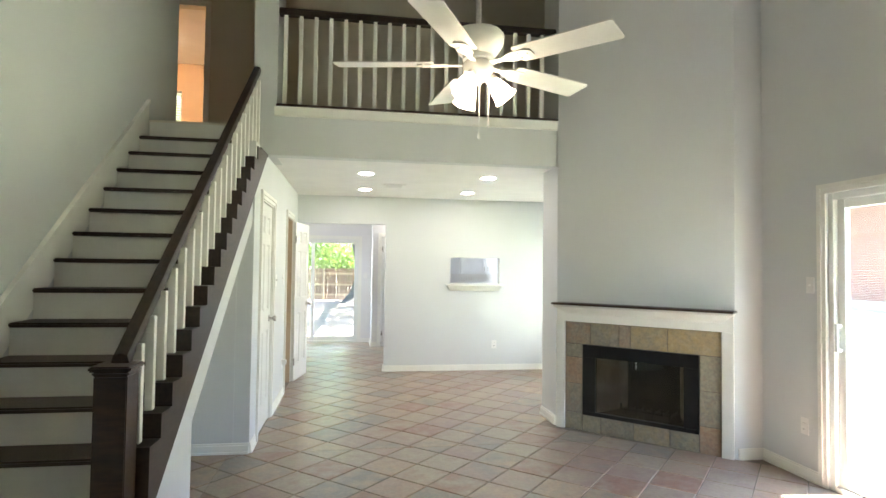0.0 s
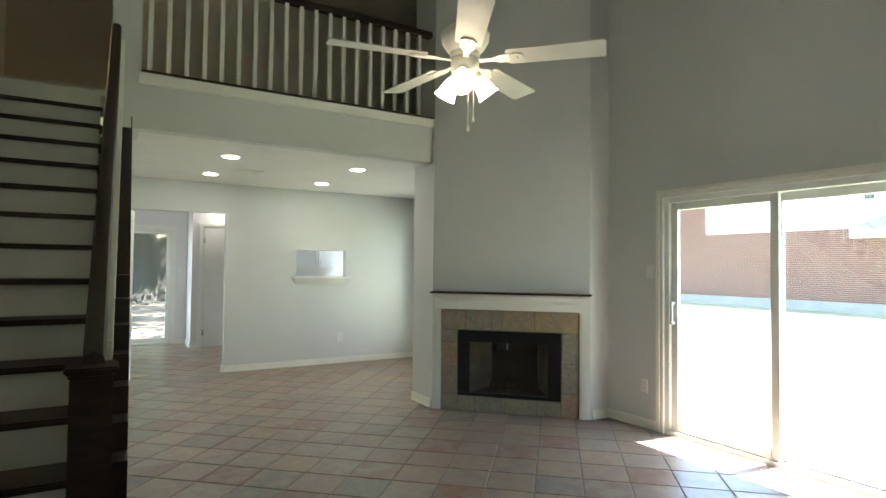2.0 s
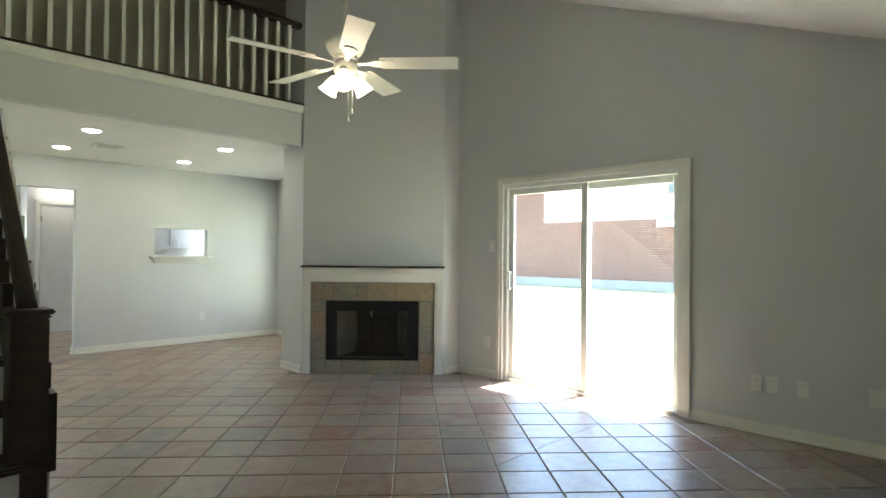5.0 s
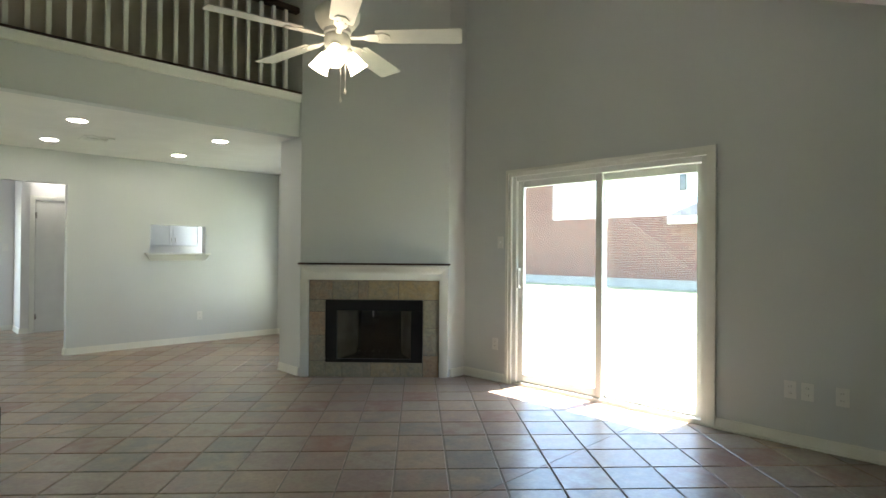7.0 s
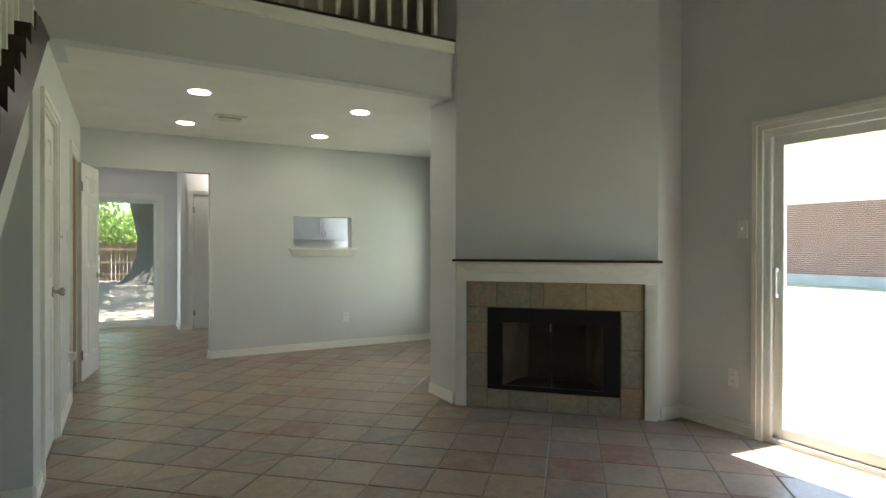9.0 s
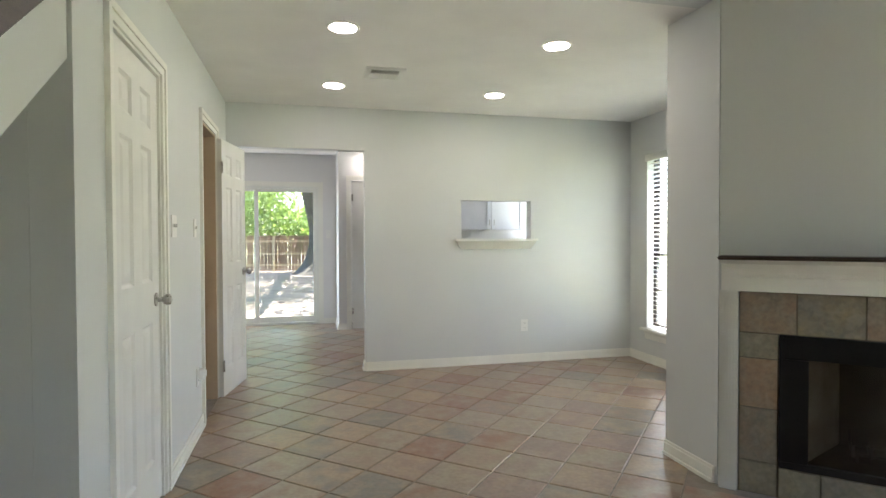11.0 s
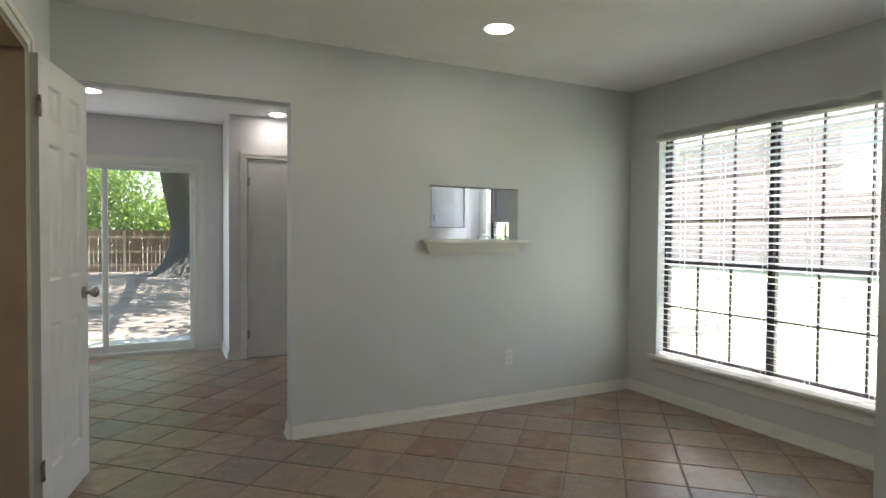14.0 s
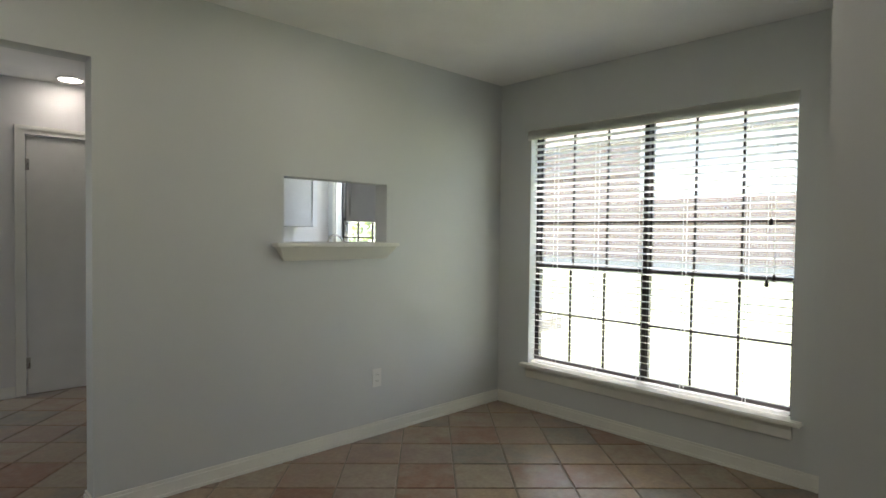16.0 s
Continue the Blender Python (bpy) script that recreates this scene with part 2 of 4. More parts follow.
BARK = material("oak_bark", (0.055, 0.05, 0.043), 0.95, vary=0.4, scale=5, fine=30, bump=0.9, stretch=(4, 4, 1))
LEAF = material("oak_leaf", (0.095, 0.17, 0.05), 0.6, vary=0.3, scale=2, fine=20, bump=0.0, random_hue=0.4)
leaf_nodes, leaf_links = LEAF.node_tree.nodes, LEAF.node_tree.links
through_leaf, leaf_mix = leaf_nodes.new("ShaderNodeBsdfTranslucent"), leaf_nodes.new("ShaderNodeMixShader")
through_leaf.inputs[0].default_value = (0.30, 0.42, 0.08, 1)
leaf_mix.inputs[0].default_value = 0.45
leaf_links.new(leaf_nodes["Principled BSDF"].outputs[0], leaf_mix.inputs[1])
leaf_links.new(through_leaf.outputs[0], leaf_mix.inputs[2])
leaf_links.new(leaf_mix.outputs[0], leaf_nodes["Material Output"].inputs[0])


# ---- mesh helpers ----
def box(bm, x0, x1, y0, y1, z0, z1, m=None):
    v = [Vector((x, y, z)) for x in (x0, x1) for y in (y0, y1) for z in (z0, z1)]
    v = [bm.verts.new(m @ p if m else p) for p in v]
    for f in ((0, 1, 3, 2), (4, 6, 7, 5), (0, 4, 5, 1), (2, 3, 7, 6), (0, 2, 6, 4), (1, 5, 7, 3)):
        bm.faces.new([v[i] for i in f])


def prism(bm, points, axis, lo, hi):
    """A polygon in the plane across axis, drawn out from lo to hi."""
    def place(a, b, h):
        return {"x": (h, a, b), "y": (a, h, b), "z": (a, b, h)}[axis]
    one, two = [bm.verts.new(place(a, b, lo)) for a, b in points], [bm.verts.new(place(a, b, hi)) for a, b in points]
    bm.faces.new(one)
    bm.faces.new(two[::-1])
    for i in range(len(points)):
        j = (i + 1) % len(points)
        bm.faces.new((one[j], one[i], two[i], two[j]))


def lathe(bm, profile, m=None, segments=24):
    """Turned round z: profile of (radius, height)."""
    rings = []
    for r, h in profile:
        ring = []
        for i in range(segments):
            a = 2 * math.pi * i / segments
            p = Vector((r * math.cos(a), r * math.sin(a), h))
            ring.append(bm.verts.new(m @ p if m else p))
        rings.append(ring)
    for one, two in zip(rings, rings[1:]):
        for i in range(segments):
            j = (i + 1) % segments
            bm.faces.new((one[i], one[j], two[j], two[i]))
    for ring in (rings[0][::-1], rings[-1]):
        bm.faces.new(ring)


def tube(bm, path, radius, segments=8):
    """A round bar along points; radius one number or one a point."""
    radii = radius if isinstance(radius, (list, tuple)) else [radius] * len(path)
    path = [Vector(p) for p in path]
    rings = []
    for i, p in enumerate(path):
        d = (path[min(i + 1, len(path) - 1)] - path[max(i - 1, 0)]).normalized()
        side = d.cross(Vector((0, 0, 1)) if abs(d.z) < 0.9 else Vector((1, 0, 0))).normalized()
        up = side.cross(d)
        rings.append([bm.verts.new(p + radii[i] * (math.cos(2 * math.pi * k / segments) * side + math.sin(2 * math.pi * k / segments) * up)) for k in range(segments)])
    for one, two in zip(rings, rings[1:]):
        for k in range(segments):
            j = (k + 1) % segments
            bm.faces.new((one[k], one[j], two[j], two[k]))
    bm.faces.new(rings[0][::-1])
    bm.faces.new(rings[-1])


def finish(bm, name, mat, bevel=0.0, smooth=False):
    bmesh.ops.recalc_face_normals(bm, faces=bm.faces)
    if bevel:
        sharp = [e for e in bm.edges if len(e.link_faces) == 2 and e.calc_face_angle(0) > 0.6]
        bmesh.ops.bevel(bm, geom=sharp, offset=bevel, segments=2, affect="EDGES", clamp_overlap=True)
    me = bpy.data.meshes.new(name)
    bm.to_mesh(me)
    bm.free()
    me.materials.append(mat)
    if smooth:
        for p in me.polygons:
            p.use_smooth = True
        me.set_sharp_from_angle(angle=0.7)
    return me


def part(name, bm, mat, parent=None, label="", bevel=0.0, smooth=False):
    ob = new(name, finish(bm, name, mat, bevel, smooth))
    ob.parent = parent
    return tagged(ob, label)


def thing(name, label, category, at=None, group="", kind=""):
    ob = new(name)
    ob.matrix_basis = at or Matrix()
    return tagged(ob, label, category, group, kind)


def bx(name, mat, parent, *sizes, label="", bevel=0.0):
    """One part made of one or more boxes (x0, x1, y0, y1, z0, z1)."""
    bm = bmesh.new()
    for s in sizes:
        box(bm, *s)
    return part(name, bm, mat, parent, label, bevel)


def structure(name, mat, *sizes, label="", bevel=0.0):
    bm = bmesh.new()
    for s in sizes:
        box(bm, *s)
    ob = part(name, bm, mat, None, label, bevel)
    return tagged(ob, label, "", "", "structure")


def wall_along_y(name, mat, x0, x1, y0, y1, z0, z1, holes, label):
    """Holes: (y0, y1, z0, z1), in order of y."""
    parts, y = [], y0
    for a, b, lo, hi in holes:
        parts.append((x0, x1, y, a, z0, z1))
        if lo > z0:
            parts.append((x0, x1, a, b, z0, lo))
        if hi < z1:
            parts.append((x0, x1, a, b, hi, z1))
        y = b
    parts.append((x0, x1, y, y1, z0, z1))
    return structure(name, mat, *[p for p in parts if p[3] - p[2] > 1e-6], label=label)


def wall_along_x(name, mat, x0, x1, y0, y1, z0, z1, holes, label):
    parts, x = [], x0
    for a, b, lo, hi in holes:
        parts.append((x, a, y0, y1, z0, z1))
        if lo > z0:
            parts.append((a, b, y0, y1, z0, lo))
        if hi < z1:
            parts.append((a, b, y0, y1, hi, z1))
        x = b
    parts.append((x, x1, y0, y1, z0, z1))
    return structure(name, mat, *[p for p in parts if p[1] - p[0] > 1e-6], label=label)


def baseboard(name, runs):
    """Stepped skirting: runs of (x, y), (x, y), with the room on the left-hand side of the run."""
    bm = bmesh.new()
    for (xa, ya), (xb, yb) in runs:
        a, b = Vector((xa, ya, 0)), Vector((xb, yb, 0))
        d = (b - a).normalized()
        n = Vector((-d.y, d.x, 0))
        for depth, lo, hi in ((0.022, 0.002, 0.02), (0.014, 0.02, 0.07), (0.009, 0.07, 0.086)):
            ends = []
            for p in (a, b):
                ends.append([bm.verts.new(p + n * o + Vector((0, 0, z))) for o, z in ((0.001, lo), (depth, lo), (depth, hi), (0.001, hi))])
            one, two = ends
            for i in range(4):
                j = (i + 1) % 4
                bm.faces.new((one[i], one[j], two[j], two[i]))
            bm.faces.new(one)
            bm.faces.new(two[::-1])
    ob = part(name, bm, TRIM, None)
    return tagged(ob, "white painted stepped wooden baseboard along the wall foot", "baseboard", "", "structure")

# ---- the shell ----
XL, XR, YM, YB = -0.535, 3.43, 8.63, 5.81       # hall wall, outer wall, wall to the kitchen, balcony front
XS, H, UP = -1.51, 2.44, 2.692                   # stair wall, lower ceiling, upper floor
KB, KP, KR = 11.72, 11.1, 3.43                  # kitchen: patio wall, pantry wall, outer wall


def slope(y):
    return 2.68 + 0.412 * (y - 0.96)


structure("floor", GROUT, (-2.6, XR + 0.15, -1.1, KB + 0.15, -0.12, 0.0), label="grey grouted bed under the slate-look floor tiles")
# outer wall with the patio door and the dining window
bm = bmesh.new()
for y0, y1, z0, z1 in ((-1.1, 2.25, 0, None), (2.25, 4.07, 2.0, None), (4.07, 6.61, 0, None), (6.61, 8.335, 0, 0.34), (6.61, 8.335, 2.06, None), (8.335, 10.12, 0, None),
                       (10.12, 10.92, 0, 1.02), (10.12, 10.92, 2.02, None), (10.92, KB + 0.15, 0, None)):
    top0, top1 = (max(2.44, slope(y0)), max(2.44, slope(y1))) if z1 is None else (z1, z1)
    prism(bm, [(y0, z0), (y1, z0), (y1, top1), (y0, top0)], "x", XR, XR + 0.15)
tagged(part("wall_east", bm, PAINT), "light grey painted outer wall with patio door and window", "", "", "structure")
# stair side wall, rear wall
bm = bmesh.new()
prism(bm, [(-1.1, 0), (6.52, 0), (6.52, slope(6.52)), (0.378, 2.44), (-1.1, 2.44)], "x", XS - 0.12, XS)
tagged(part("wall_west", bm, PAINT), "light grey painted wall beside the stairs", "", "", "structure")
structure("wall_south", PAINT, (XS - 0.12, XR + 0.15, -1.22, -1.1, 0, 2.6), label="plain light grey painted rear wall")
bm = bmesh.new()
prism(bm, [(-1.22, 2.44), (0.378, 2.44), (8.22, slope(8.22)), (8.22, slope(8.22) + 0.2), (0.378, 2.64), (-1.22, 2.64)], "x", -4.3, XR + 0.15)
tagged(part("ceiling_vault", bm, CEILING), "white painted sloping vaulted ceiling", "", "", "structure")
# lower ceilings
structure("ceiling_dining", CEILING, (XL - 0.12, XR, YB + 0.12, KB, H, H + 0.2), (-2.6, XL - 0.12, YM, KB, H, H + 0.2), label="white painted flat ceiling over dining room and kitchen")
structure("beam", PAINT, (-0.46, 2.14, YB, YB + 0.12, H - 0.004, 2.79), label="grey painted beam under the balcony edge")
structure("wall_stub", PAINT, (-0.66, -0.46, YB, YB + 0.5, H - 0.004, slope(YB)), label="grey painted wall stub between stairs and balcony")
# upper floor and its walls
structure("floor_upper", WARM_PAINT, (-0.46, XR, YB + 0.12, 7.5, H + 0.2, UP), (-4.3, -0.662, 5.79, 11.0, H + 0.2, UP), (-0.662, -0.46, 6.312, 11.0, H + 0.2, UP), label="tan upper floor of landing and loft")
structure("wall_loft", WARM_PAINT, (-0.46, XR, 7.5, 7.62, UP, 5.4), (-0.46, -0.34, 7.62, 8.22, UP, 5.7), label="dim tan painted wall at the back of the loft")
wall_along_x("wall_landing", WARM_PAINT, -4.3, -0.46, 8.1, 8.22, UP, 5.62, [(-2.42, -1.665, UP, UP + 2.03)], "dim tan painted wall at the head of the stairs")
structure("wall_landing_side", WARM_PAINT, (-4.3, -4.18, 6.4, 8.1, UP, 5.62), (-4.18, XS - 0.12, 6.4, 6.52, UP, 5.2), label="plain tan walls of the landing")
structure("wall_bedroom", BEDROOM_PAINT, (-4.3, -4.18, 8.22, 11.12, UP, 4.95), (-0.62, -0.5, 8.22, 11.12, UP, 4.95), (-4.18, -3.72, 11.0, 11.12, UP, 4.95), (-2.77, -0.62, 11.0, 11.12, UP, 4.95),
          (-3.72, -2.77, 11.0, 11.12, UP, 3.3), (-3.72, -2.77, 11.0, 11.12, 4.47, 4.95), (-1.66, -0.62, 8.22, 8.24, UP, 4.95), (-4.18, -2.42, 8.22, 8.24, UP, 4.95), label="tan bedroom walls beyond the landing, toned warm as by lamplight")
structure("ceiling_bedroom", CEILING, (-4.3, -0.5, 8.22, 11.12, 4.95, 5.05), label="white bedroom ceiling")
# hall wall with closet door and powder-room door
D1, D2 = (5.61, 6.325), (7.41, 8.03)
wall_along_y("wall_hall", PAINT, XL - 0.12, XL, 5.27, YM, 0, H, [(*D1, 0, 2.03), (*D2, 0, 2.04)], "light grey painted hall wall with two doors")
structure("wall_closet", WARM_PAINT, (-1.5, XL - 0.12, 7.24, 7.3, 0, H), (-1.5, XL - 0.12, 8.2, 8.26, 0, H), (-1.56, -1.5, 7.24, 8.26, 0, H), (-1.5, XL - 0.12, 7.3, 8.2, H, H + 0.05),
          (-1.5, XL - 0.12, 5.5, 5.54, 0, 2.1), (-1.5, XL - 0.12, 6.36, 6.4, 0, H), label="tan walls of the small rooms behind the hall doors")
# wall to the kitchen with opening and serving hatch
wall_along_x("wall_kitchen", PAINT, -2.6, XR, YM, YM + 0.12, 0, H, [(XL, 0.675, 0, 2.055), (1.6, 2.32, 1.235, 1.605)], "light grey painted wall with wide opening and serving hatch")
# kitchen shell
wall_along_x("wall_patio", LIGHTENED_PAINT, -2.6, 0.57, KB, KB + 0.15, 0, H, [(-1.4, 0.32, 0, 1.98)], "grey kitchen wall round the patio door, lightened for daylight")
wall_along_x("wall_pantry", LIGHTENED_PAINT, 0.57, XR, KP, KP + 0.12, 0, H, [(0.74, 1.46, 0, 2.02)], "grey pantry wall of the kitchen, lightened for daylight")
structure("wall_kitchen_return", LIGHTENED_PAINT, (0.57, 0.69, KP + 0.12, KB, 0, H), (-2.72, -2.6, YM, KB + 0.15, 0, H), (0.69, 1.6, KB, KB + 0.05, 0, H), label="plain grey kitchen return walls, lightened for daylight")
# chimney breast, built along its slanting face
CL, CR = Vector((2.14, 5.765, 0)), Vector((3.19, 4.69, 0))
AX = (CR - CL).normalized()
CHIM = Matrix.Translation(CL) @ Matrix(((AX.x, -AX.y, 0, 0), (AX.y, AX.x, 0, 0), (0, 0, 1, 0), (0, 0, 0, 1)))
CW = (CR - CL).length
F0, F1, FZ0, FZ1 = 0.258, 1.246, 0.15, 0.781
top = slope(YB)
bm = bmesh.new()
for s in ((0, F0, 0, 0.1, 0, top), (F1, CW, 0, 0.1, 0, top), (F0, F1, 0, 0.1, 0, FZ0), (F0, F1, 0, 0.1, FZ1, top)):
    box(bm, *s, m=CHIM)
prism(bm, [(2.14, 5.77), (2.21, 5.84), (2.26, 5.95), (2.26, 6.19), (2.14, 6.19)], "z", 0, top)
box(bm, 2.26, XR, 6.07, 6.19, 0, H)
prism(bm, [(3.19, 4.69), (XR, 4.69), (XR, 4.81), (3.26, 4.77)], "z", 0, top)
tagged(part("wall_chimney", bm, PAINT), "light grey painted slanting chimney breast", "", "", "structure")

# ---- baseboards ----
baseboard("baseboard", [((XR, YM), (0.677, YM)), ((XR, 6.19), (XR, YM)), ((2.14, 5.79), (2.14, 6.19)), ((XR, 4.69), (3.215, 4.69)), ((XR, 4.135), (XR, 4.69)), ((XR, -1.1), (XR, 2.185)),
                        ((XL, 5.5), (XL, 5.27)), ((XL, 7.34), (XL, 6.35)), ((XL, YM), (XL, 8.1)), ((XL, 5.27), (-1.5, 5.27)), ((0.675, YM), (0.675, YM + 0.12)),
                        ((0.57, KP), (0.57, KB)), ((0.67, KP), (0.57, KP)), ((0.57, KB), (0.39, KB))])


# ---- stairs ----
RISE, RUN, Y1, US = 0.1683, 0.2085, 5.55, 2.665
stairs = thing("staircase", "straight staircase with dark wooden treads and cream risers", "staircase", kind="structure")
SX0, SX1 = XS + 0.016, -0.7
for k in range(1, 16):
    y, z = Y1 - RUN * (k - 1), US - RISE * k
    bm = bmesh.new()
    prism(bm, [(y - 0.025, z - 0.025), (y + RUN + 0.005, z - 0.025), (y + RUN + 0.005, z), (y - 0.025, z)], "x", SX0, SX1)
    part("tread", bm, WOOD, stairs, "dark stained wooden tread", bevel=0.008)
for k in range(0, 16):
    y, z = Y1 - RUN * (k - 1), US - RISE * k
    bx("riser", RISER, stairs, (SX0, SX1 - 0.02, y, y + 0.018, max(0.0, z - RISE), z - 0.026 if k else z))
bm = bmesh.new()
prism(bm, [(2.72, 0.0), (2.95, 0.0), (5.74, 2.25), (5.74, UP - 0.2), (Y1 + 0.02, UP - RISE - 0.2), (2.72, 0.03)], "x", SX0, SX1 - 0.02)
part("carriage", bm, PAINT, stairs, "grey painted sloping underside")


def low(y):
    return 0.80 * y - 2.165


def foot(y):
    return min(low(y) + 0.265, H - 0.013 + 0.004 * (y - 5))


def lean(bm):
    """The outer side of the flight runs in towards its foot."""
    for v in bm.verts:
        v.co.x -= 0.0235 * (5.8 - v.co.y)
    return bm


BAL = [3.25 + 0.1335 * i for i in range(19)]
bm = bmesh.new()
edge = []
for y in BAL:
    edge += [(max(3.19, y - 0.067), foot(y)), (y + 0.0662, foot(y))]
poly = [(3.188, low(3.188)), (3.188, edge[0][1])] + edge + [(5.79, edge[-1][1]), (5.79, H - 0.03), (5.745, H - 0.03)]
prism(bm, poly[::-1], "x", -0.64, XL + 0.02)
lean(bm)
part("stringer", bm, WOOD_LONG, stairs, "dark stained closed outer stringer with stepped top")
# stair skirt on the wall side
bm = bmesh.new()
for a, b, d in ((0.0, 0.27, 0.018), (0.27, 0.30, 0.03)):
    pts = [(2.62, a + 0.0), (5.74, UP - 0.14 + a), (5.74, UP - 0.14 + b), (2.62, b)]
    prism(bm, pts, "x", XS, XS + d)
part("skirt_board", bm, TRIM, stairs, "white painted sloping skirt board with moulded top")
# white wall under the stringer with the niche
bm = bmesh.new()
prism(bm, [(3.19, 0.0), (3.83, 0.0), (3.83, 0.80 * 3.83 - 2.43), (5.269, 0.80 * 5.27 - 2.43), (5.269, low(5.27) + 0.05), (3.19, low(3.19) + 0.05)], "x", XL - 0.09, XL - 0.001)
lean(bm)
tagged(part("wall_understair", bm, PAINT), "light grey painted wall under the stair stringer", "", "", "structure")
structure("wall_niche", PAINT, (XS, XL - 0.121, 5.271, 5.39, 0, 1.9), (XS, XL - 0.111, 3.7, 3.8, 0, 0.6), label="grey painted end walls of the niche under the stairs")

newel = thing("newel_post", "square dark stained wooden newel post with capped top", "newel post")
NX, NY = -0.69, 3.132
bx("post", WOOD, newel, (NX - 0.062, NX + 0.062, NY - 0.064, NY + 0.064, 0.0, 1.016), bevel=0.004)
bm = bmesh.new()
box(bm, NX - 0.078, NX + 0.078, NY - 0.08, NY + 0.08, 1.034, 1.055)
box(bm, NX - 0.068, NX + 0.068, NY - 0.07, NY + 0.07, 1.016, 1.034)
part("cap", bm, WOOD, newel, bevel=0.006)
RX, R0, R1 = (-0.687, -0.632), (3.15, 1.06), (5.808, 3.185)
hand = thing("stair_balustrade", "dark wooden handrail on square white balusters", "balustrade")


def rail_z(y):
    return R0[1] + (R1[1] - R0[1]) * (y - R0[0]) / (R1[0] - R0[0])


bm = bmesh.new()
sections = [(-0.03, -0.032), (0.03, -0.032), (0.034, 0.0), (0.026, 0.026), (0.0, 0.034), (-0.026, 0.026), (-0.034, 0.0)]
ends = [[bm.verts.new((x + a, y, rail_z(y) + b)) for a, b in sections] for x, y in zip(RX, (R0[0], R1[0]))]
for i in range(7):
    j = (i + 1) % 7
    bm.faces.new((ends[0][i], ends[0][j], ends[1][j], ends[1][i]))
bm.faces.new(ends[0][::-1])
bm.faces.new(ends[1])
part("handrail", bm, WOOD_LONG, hand, "dark stained handrail", smooth=True)
for y in BAL:
    if y < 5.77:
        bm = bmesh.new()
        box(bm, -0.607, -0.573, y - 0.017, y + 0.017, foot(y) + 0.001, rail_z(y) - 0.02)
        part("baluster", lean(bm), TRIM, hand, bevel=0.002)

# ---- balcony ----
balcony = thing("balcony_railing", "balcony railing with white balusters and dark rail", "railing")
BY = YB + 0.06
bx("cap", WOOD, balcony, (-0.46, 2.139, YB - 0.045, YB + 0.14, 2.868, 2.888), label="dark wooden cap board", bevel=0.004)
bm = bmesh.new()
prism(bm, [(YB - 0.002, 2.785), (YB - 0.022, 2.79), (YB - 0.03, 2.845), (YB - 0.038, 2.867), (YB + 0.12, 2.867), (YB + 0.12, 2.785)], "x", -0.475, 2.139)
part("fascia", bm, TRIM, balcony, "white moulded fascia")
bm = bmesh.new()
prism(bm, [(BY - 0.035, 3.72), (BY + 0.035, 3.72), (BY + 0.035, 3.765), (BY + 0.018, 3.785), (BY - 0.018, 3.785), (BY - 0.035, 3.765)], "x", -0.459, 2.139)
part("rail", bm, WOOD_LONG, balcony, "dark stained top rail")
for i in range(19):
    x = -0.4 + 0.1335 * i
    if x < 2.1:
        bx("baluster", TRIM, balcony, (x - 0.017, x + 0.017, BY - 0.017, BY + 0.017, 2.887, 3.722), bevel=0.002)


# ---- doors and openings ----
def casing(name, along, fixed, lo, hi, top, out, width=0.062):
    """Moulded trim round an opening; along 'x' or 'y', proud of the wall face by out's sign."""
    bm = bmesh.new()
    for a, b, d in ((0.0, width, 0.012), (width * 0.55, width + 0.003, 0.02)):
        for s in ((lo - b, lo - a, 0.002, top + b), (hi + a, hi + b, 0.002, top + b), (lo - a, hi + a, top + a, top + b)):
            f0, f1 = sorted((fixed, fixed + math.copysign(d, out)))
            if along == "y":
                box(bm, f0, f1, s[0], s[1], s[2], s[3])
            else:
                box(bm, s[0], s[1], f0, f1, s[2], s[3])
    ob = part(name, bm, TRIM, None)
    return tagged(ob, "white painted moulded door casing", "casing", "", "structure")


def knob(parent, m):
    bm = bmesh.new()
    lathe(bm, [(0.032, 0.0), (0.032, 0.006), (0.012, 0.01), (0.011, 0.03), (0.022, 0.038), (0.028, 0.052), (0.024, 0.064), (0.012, 0.069)], m, 20)
    return part("knob", bm, NICKEL, parent, "satin nickel round door knob", smooth=True)


